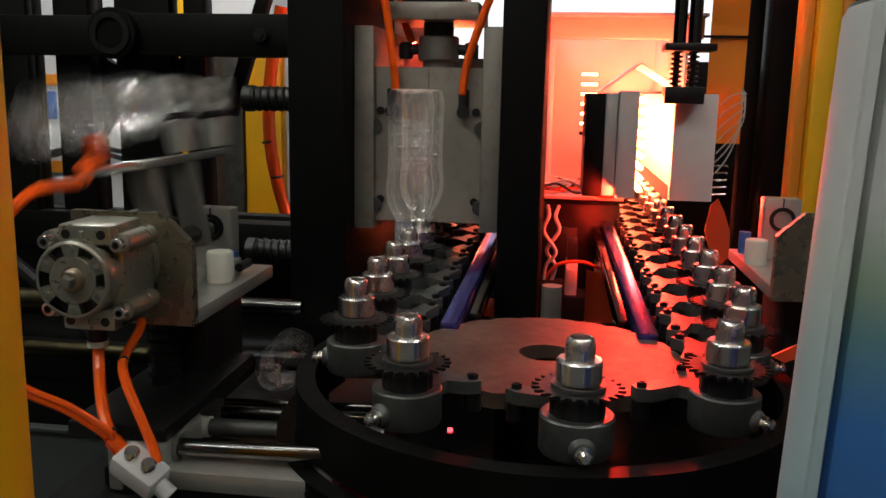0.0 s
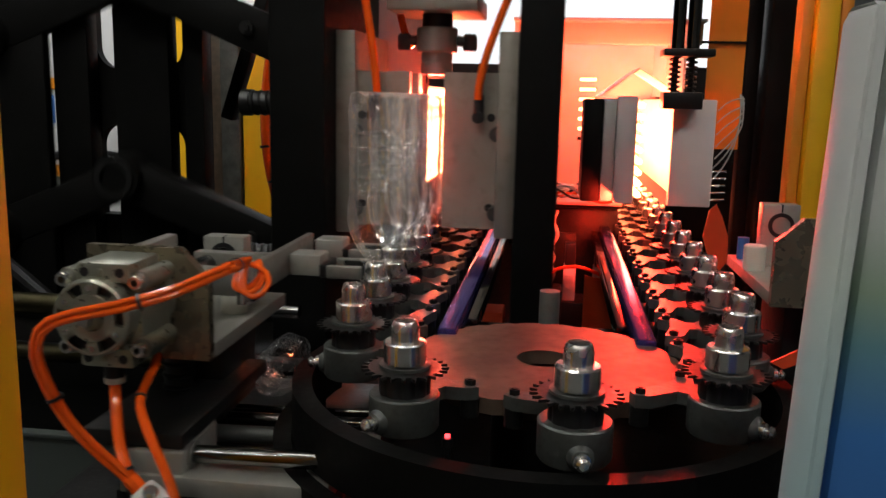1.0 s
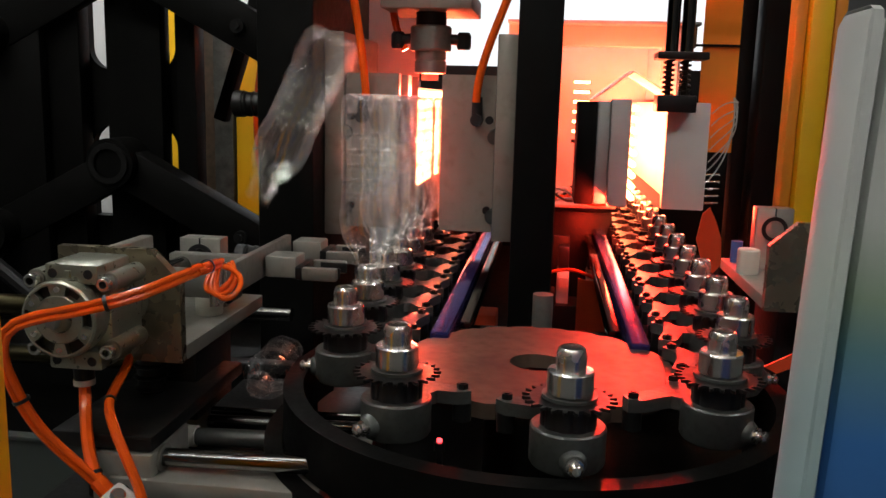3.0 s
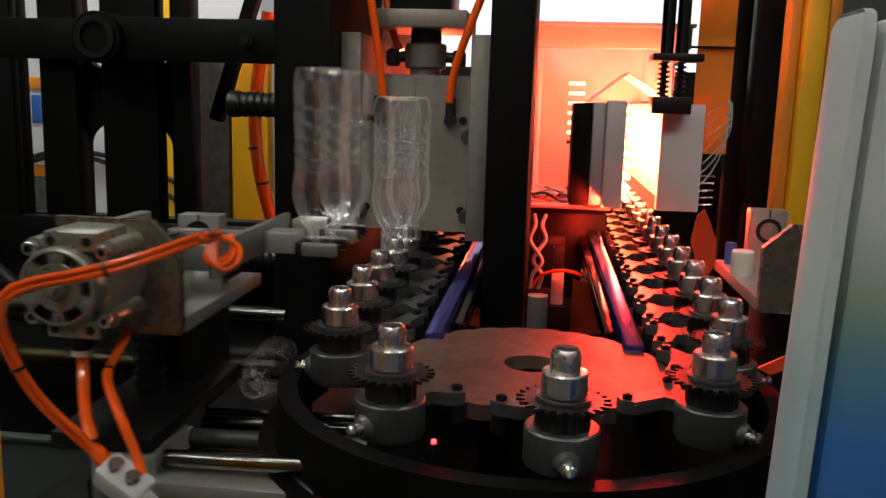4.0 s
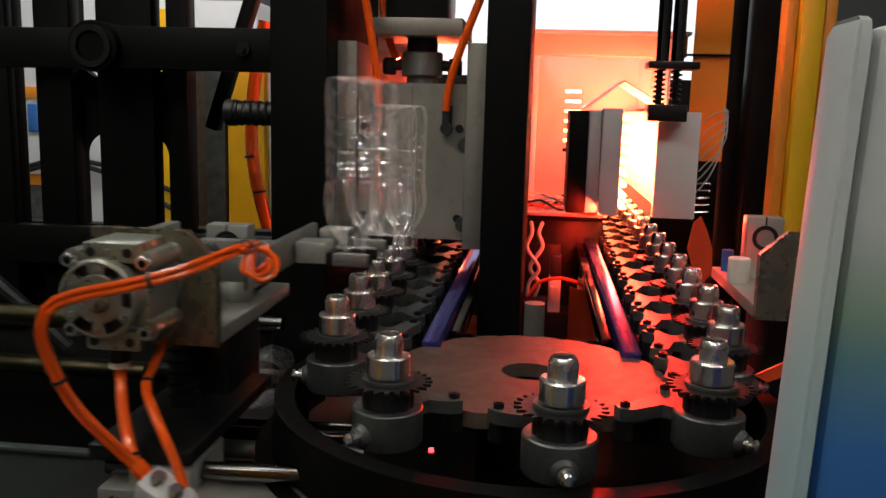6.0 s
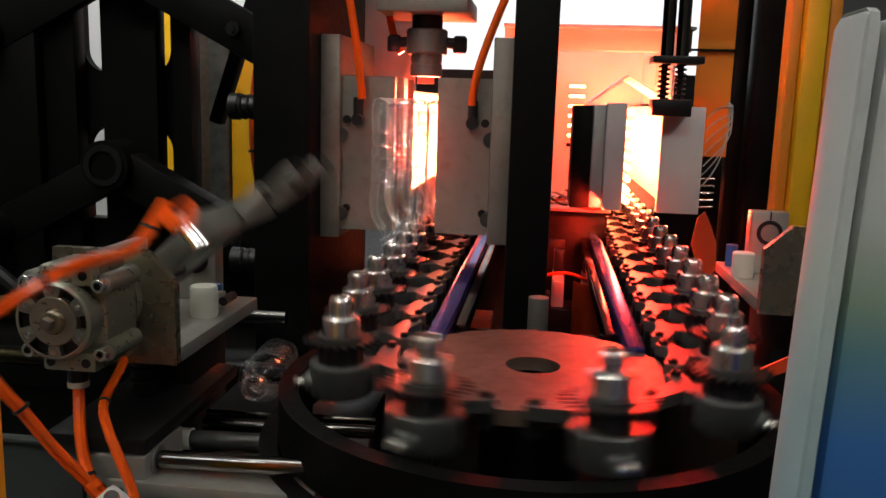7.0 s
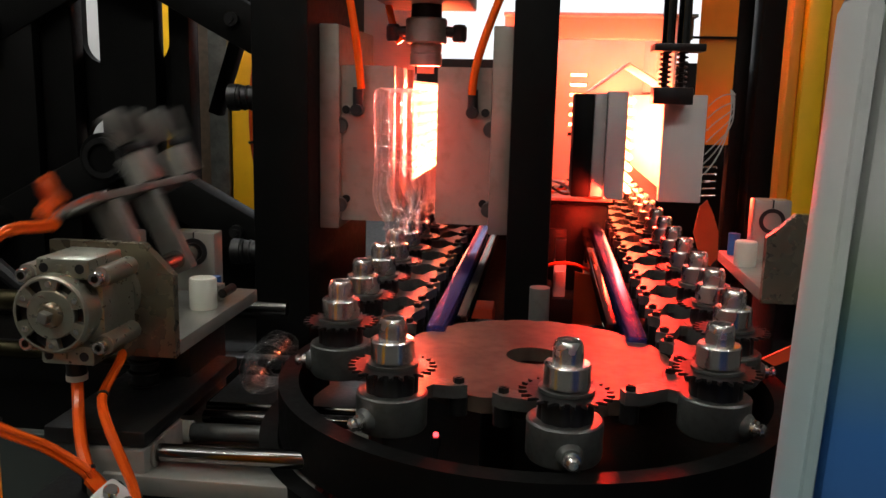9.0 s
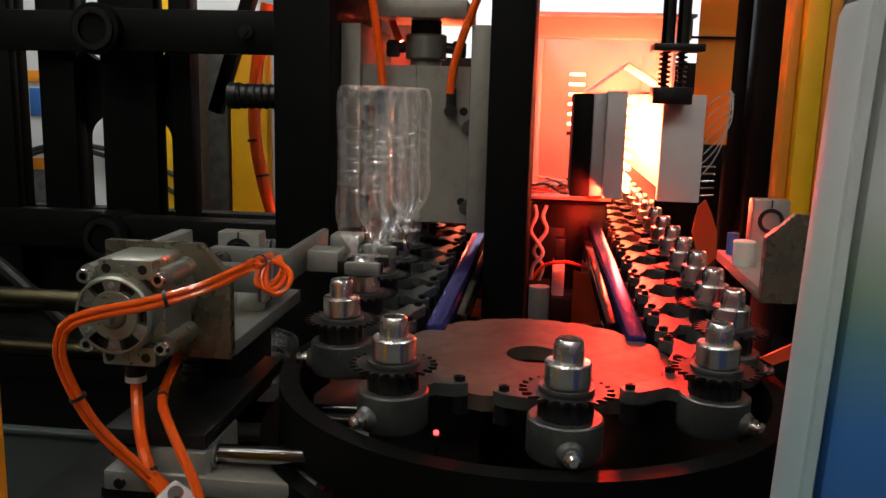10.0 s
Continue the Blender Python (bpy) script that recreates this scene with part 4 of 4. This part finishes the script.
part("back_sheet", box(B(), 0.058, 0.104, 2.3, 2.306, 1.285, 1.40), SHEET, back)
part("side_sheet", box(B(), 0.245, 0.25, 1.75, 2.299, 1.24, 1.375), SHEET, back)
part("flange", box(B(), -0.02, -0.012, 2.1, 2.299, 1.0, 1.37), SHEET, back)
beam = thing("oven_beam", "pale painted steel cross beam over the oven", "beam")
part("beam_face", box(B(), -0.10, 0.31, 1.95, 2.0, 1.352, 1.403, 0.003), WHITE, beam)
part("beam_flange", box(B(), -0.10, 0.31, 1.90, 1.9495, 1.396, 1.403, 0.001), WHITE, beam)
part("gusset", prism(B(), [(0.0, 0.0), (0.06, 0.0), (0.0, -0.07)], 0, 0.004, pose(0.235, 1.945, 1.35, 90, 0, 0)), WHITE, beam)
solid("amber_curtain", box(B(), 0.315, 0.391, 1.90, 1.904, 1.13, 1.9), AMBER, "orange translucent looking side sheet beside the oven", "side sheet")
solid("curtain_bar", box(B(), 0.30, 0.391, 1.892, 1.899, 1.352, 1.357), BLACK, "thin black bar across the orange sheet", "bar")
# the flap's red glow comes from its colour; no lamp reaches it
solid("amber_flap", prism(B(), [(0.0, 0.0), (0.012, -0.024), (0.0235, -0.055), (0.0253, -0.100), (0.010, -0.120), (-0.0066, -0.096), (-0.0193, -0.057), (-0.012, -0.012)], 0, 0.003, pose(0.282, 1.50, 1.056, 90, 0, 0)), RED_LIT, "orange sheet flap below the oven, red glow in its colour", "flap")

# added black sheets: keep the pale hall from showing past the oven
solid("rear_dark_sheet", box(B(), -0.40, 1.2, 2.62, 2.63, 0.0, 1.33, 0.002), BLACK, "black sheet added to darken the view behind the machine", "guard")
solid("right_dark_sheet", box(B(), 0.56, 0.57, 1.2, 2.6, 0.0, 1.1, 0.002), BLACK, "black sheet added to darken the view along the machine side", "guard")
# clutter behind the turntable
gb = thing("gear_box", "dark oily gear box between the two chain runs", "gear box", pose(0.03, 1.75, 0.78))
part("housing", box(B(), -0.05, 0.10, -0.08, 0.15, 0.0015, 0.24, 0.006), OILY, gb)
part("flange", box(B(), -0.06, 0.11, -0.09, 0.16, 0.24, 0.255, 0.003), OILY, gb)
part("cover", box(B(), -0.03, 0.02, -0.086, -0.0805, 0.05, 0.19, 0.003), OILY, gb)
ct = thing("cable_tray", "cluttered dark tray of cables under the oven", "cable tray", pose(0.02, 1.6, 1.035))
part("tray", box(B(), -0.09, 0.11, 0.0, 0.25, -0.002, 0.004, 0.001), SHEET, ct)
random.seed(4)
for k in range(9):
    p = [(-0.09 + 0.19 * random.random(), 0.22 * random.random(), 0.006 + 0.02 * random.random()) for _ in range(4)]
    part("cable", tube(B(), bend(*p, 10), 0.0022, 6), (WHITE, RUBBER, ORANGE)[k % 3], ct)
def cable_run(name, way, r, mat, label):
    return solid(name, tube(B(), spline([Vector(p) for p in way], 6), r, 8), mat, label, "cable")


cable_run("cable_loop", [(-0.010, 1.52, 1.030), (-0.0073, 1.49, 1.0156), (-0.0150, 1.49, 0.9881), (0.0075, 1.485, 0.9532), (-0.0083, 1.49, 0.9272), (-0.012, 1.50, 0.898)], 0.0036, WHITE, "pale cable loop lit red behind the turntable")
cable_run("cable_loop", [(0.010, 1.52, 1.030), (0.0046, 1.495, 1.0141), (0.0118, 1.495, 0.9892), (-0.0085, 1.495, 0.9529), (0.0080, 1.495, 0.926), (0.002, 1.50, 0.898)], 0.0036, WHITE, "pale cable loop lit red behind the turntable")
# red oven light put into this cable's colour
cable_run("bent_cable", [(-0.01, 1.50, 0.900), (0.0107, 1.49, 0.928), (0.046, 1.48, 0.938), (0.0761, 1.48, 0.9313), (0.0987, 1.49, 0.9161), (0.110, 1.50, 0.885)], 0.0032, RED_LIT, "bent cable behind the turntable, coloured by the red oven glow")
random.seed(11)
for k in range(8):
    x, y, z = -0.035 + 0.020 * k, 1.56 + 0.06 * random.random(), 1.047 + 0.012 * random.random()
    cable_run("tray_cable", [(x - 0.05, y + 0.03, z), (x - 0.02, y - 0.02, z + 0.016 * random.random()), (x + 0.015, y - 0.01, z - 0.006), (x + 0.045, y + 0.02, z + 0.012 * random.random())], 0.0022, (WHITE, SHEET, RED_LIT, RUBBER)[k % 4], "thin loose cable lying over the cable tray")
solid("dark_bracket", box(B(), -0.042, 0.024, 1.46, 1.52, 0.781, 0.8985, 0.003), BLACK, "black bracket holding the cables", "bracket")
vb = thing("valve_bank", "small pneumatic valve bank lit red under the oven", "valve bank", pose(0.06, 1.56, 0.781))
part("base", box(B(), -0.045, 0.05, -0.03, 0.05, 0.0, 0.08, 0.003), OILY, vb)
for x in (-0.022, 0.032):
    v = part("valve", box(B(), x - 0.011, x + 0.011, -0.02, 0.02, 0.0805, 0.145, 0.002), CABINET, vb, "pale valve body")
    part("coil", box(B(), x - 0.0095, x + 0.0095, -0.015, 0.015, 0.1455, 0.187, 0.002), RUBBER, v)
    part("plug", box(B(), x - 0.0075, x + 0.0075, -0.026, -0.0205, 0.10, 0.130, 0.001), SHEET, v)
# curved sheet and bracket: red light from the oven put into the colour
solid("curved_sheet", ring_plate(B(), 0.0385, 0.0400, 0.0, 0.164, 200, 330, 18), RED_LIT, "curved cover sheet beside the chain rail, red glow in its colour", "cover sheet", "", pose(0.096, 1.39, 0.7815))
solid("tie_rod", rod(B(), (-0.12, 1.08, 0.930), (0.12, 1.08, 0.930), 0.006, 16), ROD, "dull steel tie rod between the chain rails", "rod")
solid("red_bracket", box(B(), -0.118, -0.068, 1.28, 1.34, 0.781, 0.898, 0.003), RED_LIT, "bracket between the chain rails, red glow in its colour", "bracket")
solid("black_cable", tube(B(), bend((-1.30, 1.30, 0.985), (-1.1, 1.28, 1.06), (-1.0, 1.28, 1.04), (-0.80, 1.34, 0.80), 16), 0.014, 10), RUBBER, "thick black corrugated cable beside the clamp", "cable")
solid("cross_member", box(B(), -0.12, 0.12, 1.12, 1.15, 0.88, 0.90, 0.003), BLACK, "black cross member between the rails", "cross member")


# ---- sprung press at the oven's mouth ----
pr = thing("sprung_press", "dark sprung press plunger hanging before the oven", "press", pose(0.2, 1.435, 0))
part("shaft", rod(B(), (-0.010, 0, 1.31), (-0.010, 0, 1.62), 0.0105, 18), ROD, pr)
part("shaft", rod(B(), (0.014, 0, 1.31), (0.014, 0, 1.62), 0.0105, 18), ROD, pr)
part("plate", box(B(), -0.034, 0.046, -0.03, 0.03, 1.300, 1.312, 0.002), OILY, pr)
for x in (-0.012, 0.014):
    co = [(x + 0.0085 * math.cos(a), 0.0085 * math.sin(a), 1.245 + 0.055 * a / (14 * math.pi)) for a in (k * math.pi / 6 for k in range(85))]
    part("spring", tube(B(), co, 0.0016, 6), OILY, pr)
    part("pin", rod(B(), (x, 0, 1.24), (x, 0, 1.30), 0.005, 10), OILY, pr)
part("foot", box(B(), -0.030, 0.032, -0.025, 0.025, 1.217, 1.244, 0.002), OILY, pr)
solid("press_beam", box(B(), -0.4, 0.5, 1.40, 1.47, 1.62, 1.68, 0.003), BLACK, "black top beam carrying the press units", "beam")


# ---- loading carriage beside the right chain run ----
lc = thing("loading_carriage", "aluminium loading carriage with bearing block and nylon stop", "carriage", pose(0.22, 0.858, 1.043))
part("base_plate", box(B(), 0, 0.12, 0.0005, 0.212, -0.013, 0, 0.001), ALU_PLATE, lc)
part("front_plate", prism(B(), [(0.0, -0.013), (0.12, -0.013), (0.12, 0.076), (0.026, 0.076), (0.0, 0.052)], 0, 0.010, pose(0, 0, 0, 90, 0, 0)), PLATE, lc, "brownish front plate")
br = part("bearing", box(B(), 0.022, 0.063, 0.142, 0.166, 0.0003, 0.072, 0.0015), ALU_PLATE, lc)
part("bearing_ring", lathe(B(), [(0.010, 0), (0.0145, 0), (0.0145, 0.004), (0.010, 0.004)], 28, pose(0.0425, 0.1405, 0.048, -90, 0, 0)), RUBBER, br)
part("slot", box(B(), 0.0417, 0.0433, 0.1412, 0.15, 0.063, 0.0722), RUBBER, br)
part("stop_cup", lathe(B(), [(0, 0.0003), (0.0115, 0.0003), (0.0122, 0.002), (0.0122, 0.027), (0.011, 0.0285), (0, 0.0285)], 24, pose(0.010, 0.115, 0)), NYLON, lc, "white nylon stop buffer")
part("sensor_cap", rod(B(), (0.012, 0.185, 0.0003), (0.012, 0.185, 0.026), 0.007, 12), BLUE, lc, "small blue cap")
part("column", box(B(), 0.03, 0.10, 0.05, 0.15, -0.263, -0.0133, 0.003), OILY, lc)
# strip coloured as reddened by the oven
solid("red_guard_strip", prism(B(), [(0, 0), (0.05, 0.028), (0.05, 0.012), (0.012, -0.006)], 0, 0.003, pose(0.212, 0.80, 0.988, 90, 0, 0)), RED_LIT, "orange guard strip beside the turntable, red light in its colour", "guard strip")
solid("strip_bracket", box(B(), 0.255, 0.30, 0.78, 0.82, 0.78, 1.02, 0.002), BLACK, "black bracket of the guard strip", "bracket")


# ---- springs, links and frame of the clamp ----
def make_spring(z):
    s = thing("clamp_spring", "black buffer spring on the clamp platen", "spring", pose(-0.44, 1.35, z), "clamp springs")
    part("core", rod(B(), (-0.062, 0, 0), (0.06, 0, 0), 0.0192, 20), OILY, s)
    co = [(-0.055 + 0.10 * a / (16 * math.pi), 0.018 * math.cos(a), 0.018 * math.sin(a)) for a in (k * math.pi / 6 for k in range(97))]
    part("coil", tube(B(), co, 0.0032, 6), OILY, s)
    part("end_cap", rod(B(), (-0.070, 0, 0), (-0.055, 0, 0), 0.0215, 20), OILY, s)


make_spring(1.212)
make_spring(0.958)


def make_link(z):
    th = thing("toggle_link", "black painted clamp toggle link with round joint boss", "toggle link", pose(-0.46, 1.46, z), "toggle links")
    part("bar", box(B(), -0.315, 0.02, -0.025, 0.025, -0.036, 0.036, 0.002), BLACK, th)
    b = part("boss", rod(B(), (-0.315, -0.045, 0), (-0.315, 0.03, 0), 0.044, 32), BLACK, th)
    part("boss_ring", lathe(B(), [(0.026, 0), (0.036, 0), (0.036, 0.006), (0.026, 0.006)], 32, pose(-0.315, -0.051, 0, -90, 0, 0)), OILY, b)
    p = part("pin", rod(B(), (-0.05, -0.035, 0), (-0.05, 0.03, 0), 0.012, 20), OILY, th)
    part("pin_cap", rod(B(), (-0.05, -0.040, 0), (-0.05, -0.035, 0), 0.006, 14), OILY, p)
    far = thing("toggle_link", "black painted outer link of the clamp toggle", "toggle link", pose(-0.775, 1.46, z), "toggle links")
    part("bar", box(B(), -0.34, 0.0, 0.0305, 0.060, -0.036, 0.036, 0.002), BLACK, far)
    part("end_boss", rod(B(), (-0.30, -0.02, 0), (-0.30, 0.0304, 0), 0.040, 28), BLACK, far)
    knee = []
    for t in ALL_TIMES:
        o = mould_open(t)
        knee.append((t, pose(-0.46 - 0.031 * o - 0.315 * math.cos(radians(28 * o)), 1.46, z + 0.315 * math.sin(radians(28 * o)), 0, -28 * o, 0)))
    MOVES.append((far, knee))
    MOVES.append((th, [(t, pose(-0.46 - 0.031 * mould_open(t), 1.46, z, 0, 28 * mould_open(t), 0)) for t in ALL_TIMES]))


make_link(1.318)
make_link(0.953)

frame_thing = thing("press_stand", "black painted steel clamp stand with upright bars", "stand")
for x0, x1 in ((-1.40, -0.992), (-0.947, -0.8765), (-0.8245, -0.7164), (-0.6865, -0.650)):
    part("upright", box(B(), x0, x1, 1.52, 1.56, 0.781, 1.9, 0.003), BLACK, frame_thing)
def slot_plate():
    """Outline of the plate between the uprights, with the rounded ends of two slots."""
    x0, x1, lo, hi, r = -0.8814, -0.7085, 1.163, 1.268, 0.042
    def arc(cx, cz, a0):
        return [(cx + r * math.cos(radians(a0 + 9 * k)), cz + r * math.sin(radians(a0 + 9 * k))) for k in range(11)]
    return ([(-0.935, 0.986), (x0, 0.986)] + arc(x0 + r, lo - r, 90)[::-1] + arc(x1 - r, lo - r, 0)[::-1] + [(x1, 0.986), (-0.66, 0.986), (-0.66, 1.499), (x1, 1.499)]
            + arc(x1 - r, hi + r, 270)[::-1] + arc(x0 + r, hi + r, 180)[::-1] + [(x0, 1.499), (-0.935, 1.499)])


part("cross_plate", prism(B(), slot_plate(), -1.585, -1.565, pose(0, 0, 0, 90, 0, 0)), BLACK, frame_thing)
part("skirt", box(B(), -1.6, -0.40, 1.565, 1.60, 0.7802, 0.985, 0.003), BLACK, frame_thing)
part("diagonal", box(B(), -0.013, 0.013, -0.015, 0.015, -0.198, 0.198, 0.003), BLACK, frame_thing, "", pose(-0.595, 1.66, 1.3625, 0, 18.5, 0))
part("top_plate", box(B(), -1.4, -0.905, 1.565, 1.60, 1.50, 1.9, 0.003), BLACK, frame_thing)
part("top_plate", box(B(), -0.9045, -0.50, 1.605, 1.63, 1.50, 1.9, 0.003), BLACK, frame_thing)
ch = thing("toggle_crosshead", "black painted sliding crosshead of the clamp", "crosshead", pose(-1.2, 1.505, 0.7802))
part("plate", box(B(), -0.2, 0.215, -0.012, 0.012, 0.0, 0.9, 0.003), BLACK, ch)
for z in (0.17, 0.54):
    part("boss", rod(B(), (0.1, -0.03, z), (0.1, -0.0125, z), 0.05, 28), BLACK, ch)
MOVES.append((ch, [(t, pose(-1.2 + 0.047 * mould_open(t), 1.505, 0.7802)) for t in ALL_TIMES]))


# ---- hoses at the mould ----
for side, p in ((-1, ((-0.232, 1.213, 1.23), (-0.236, 1.21, 1.28), (-0.242, 1.21, 1.33), (-0.262, 1.21, 1.42))), (1, ((-0.135, 1.213, 1.225), (-0.134, 1.21, 1.27), (-0.118, 1.21, 1.31), (-0.075, 1.21, 1.42)))):
    h = solid("mould_hose", tube(B(), bend(*p, 14), 0.0058, 10), ORANGE, "red-orange cooling hose plugged into the mould half", "hose")
    MOVES.append((h, [(t, pose(side * 0.031 * mould_open(t), 0, 0)) for t in ALL_TIMES]))
solid("press_hose", tube(B(), bend((-0.222, 1.3, 1.300), (-0.235, 1.3, 1.32), (-0.25, 1.32, 1.36), (-0.26, 1.35, 1.45), 14), 0.0055, 10), ORANGE, "orange hose on the base mould press", "hose")
solid("press_sheet", box(B(), -0.36, -0.20, 1.52, 1.524, 1.26, 1.50), SHEET, "crumpled bright sheet behind the press", "sheet")
fat = thing("looped_hose", "thick orange hose looped beside the yellow post", "hose")
part("hose_run", tube(B(), bend((-0.66, 2.0, 1.42), (-0.72, 2.0, 1.15), (-0.71, 2.0, 1.05), (-0.60, 2.0, 0.775), 20), 0.0150, 12), ORANGE, fat)
for z, x in ((1.10, -0.697), (1.015, -0.678)):
    part("cable_tie", lathe(B(), [(0.0152, -0.003), (0.0166, -0.003), (0.0166, 0.003), (0.0152, 0.003)], 16, pose(x, 2.0, z, 0, -8, 0)), RUBBER, fat)


# ---- posts ----
def post(name, x0, x1, y0, y1, z1, mat, label, bevel=0.006):
    th = thing(name, label, "post", pose((x0 + x1) / 2, (y0 + y1) / 2, 0))
    w, d = (x1 - x0) / 2, (y1 - y0) / 2
    part("shaft", box(B(), -w, w, -d, d, 0.008, z1, bevel), mat, th)
    part("foot_plate", box(B(), -w - 0.03, w + 0.03, -d - 0.03, d + 0.03, 0, 0.0078, 0.001), mat, th)
    return th


post("black_post", 0.392, 0.424, 1.9, 1.94, 2.2, BLACK, "thin black steel frame post")
post("black_post", 0.430, 0.502, 1.86, 1.94, 2.2, BLACK, "black painted steel frame post")
post("yellow_post", 0.446, 0.489, 1.6, 1.65, 2.2, YELLOW, "yellow painted machine post", 0.012)
for x0, x1 in ((0.4245, 0.4455), (0.4895, 0.512)):
    post("amber_post", x0, x1, 1.612, 1.66, 2.2, AMBER, "orange painted edge post beside the yellow one")
post("yellow_post", -0.912, -0.795, 2.4, 2.46, 1.42, YELLOW, "yellow painted machine post", 0.016)
post("grey_post", -0.975, -0.916, 2.4, 2.46, 1.42, CAST, "grey steel post beside the yellow one")
post("brown_post", -1.06, -0.978, 2.42, 2.46, 1.42, BROWNISH, "dark brown painted post behind the clamp")
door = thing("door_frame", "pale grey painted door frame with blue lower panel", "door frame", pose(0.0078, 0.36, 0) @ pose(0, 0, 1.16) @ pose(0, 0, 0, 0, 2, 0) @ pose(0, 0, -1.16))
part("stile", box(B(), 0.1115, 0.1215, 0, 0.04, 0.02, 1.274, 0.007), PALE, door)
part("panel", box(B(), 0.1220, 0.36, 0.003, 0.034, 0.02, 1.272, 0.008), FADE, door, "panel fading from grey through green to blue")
part("foot", box(B(), 0.10, 0.37, -0.02, 0.06, 0, 0.0198, 0.002), WHITE, door)
yd = thing("yellow_door_frame", "yellow painted door frame edge close to the viewer", "door frame", pose(0, 0.36, 0))
part("stile", box(B(), -0.36, -0.2785, 0, 0.04, 0.02, 2.1, 0.006), YELLOW, yd)
part("foot", box(B(), -0.37, -0.26, -0.02, 0.06, 0, 0.0198, 0.002), YELLOW, yd)

# ---- machine legs ----
for x in (-1.25, -0.38, 0.70):
    for y in ((1.25, 2.95) if x < -1 else (0.5, 2.95)):
        solid("support_column", box(B(), x - 0.04, x + 0.04, y - 0.04, y + 0.04, 0, 0.6998, 0.004), BLACK, "black steel leg under the machine bed", "column", "", None, "machine columns")

# ---- far cabinet in the hall ----
cab = thing("far_cabinet", "white machine cabinet with blue screen and orange band", "cabinet", pose(-2.4, 4.4, 0))
part("body", box(B(), -0.9, 0.9, 0, 0.6, 0, 1.75, 0.01), CABINET, cab)
part("screen", box(B(), -0.392, -0.335, -0.012, -0.001, 1.04, 1.19, 0.003), BLUE, cab, "blue control screen")
part("band", box(B(), -0.88, -0.2, -0.012, -0.001, 0.747, 0.81, 0.003), AMBER, cab, "orange band")
part("lower_panel", box(B(), -0.88, -0.2, -0.010, -0.001, 0.4, 0.745, 0.003), CAST, cab, "dark grey lower panel")
part("band", box(B(), -0.88, -0.2, -0.012, -0.001, 1.222, 1.283, 0.003), AMBER, cab, "orange band")
part("yellow_guard", box(B(), 0.32, 0.52, -0.03, -0.001, 0.3, 1.7, 0.003), YELLOW, cab, "yellow guard strip")
for dz in (0.0, -0.055):
    solid("black_conduit", tube(B(), bend((-3.1, 4.36, 0.70 + dz), (-2.7, 4.36, 0.93), (-2.5, 4.36, 0.98), (-1.9, 4.36, 0.72 + 2 * dz), 16), 0.014, 8), RUBBER, "black sagging conduit across the hall", "conduit")

# a reflected red sparkle, built as a small glowing bead on a stem
glint = thing("red_glint_bead", "small glowing bead added as a red glint inside the guide ring", "sensor", pose(-0.082, 0.70, 0.9222))
part("stem", rod(B(), (0, 0, -0.107), (0, 0, -0.0002), 0.003, 10), OILY, glint)
part("housing", rod(B(), (0, 0, 0), (0, 0, 0.008), 0.005, 12), RUBBER, glint)
part("glow_bead", rod(B(), (0, 0, 0.0082), (0, 0, 0.011), 0.0024, 10), RED, glint, "glowing red bead")


# ---- movement ----
def motions():
    for ob, rows in MOVES:
        walk(ob, rows)


motions()
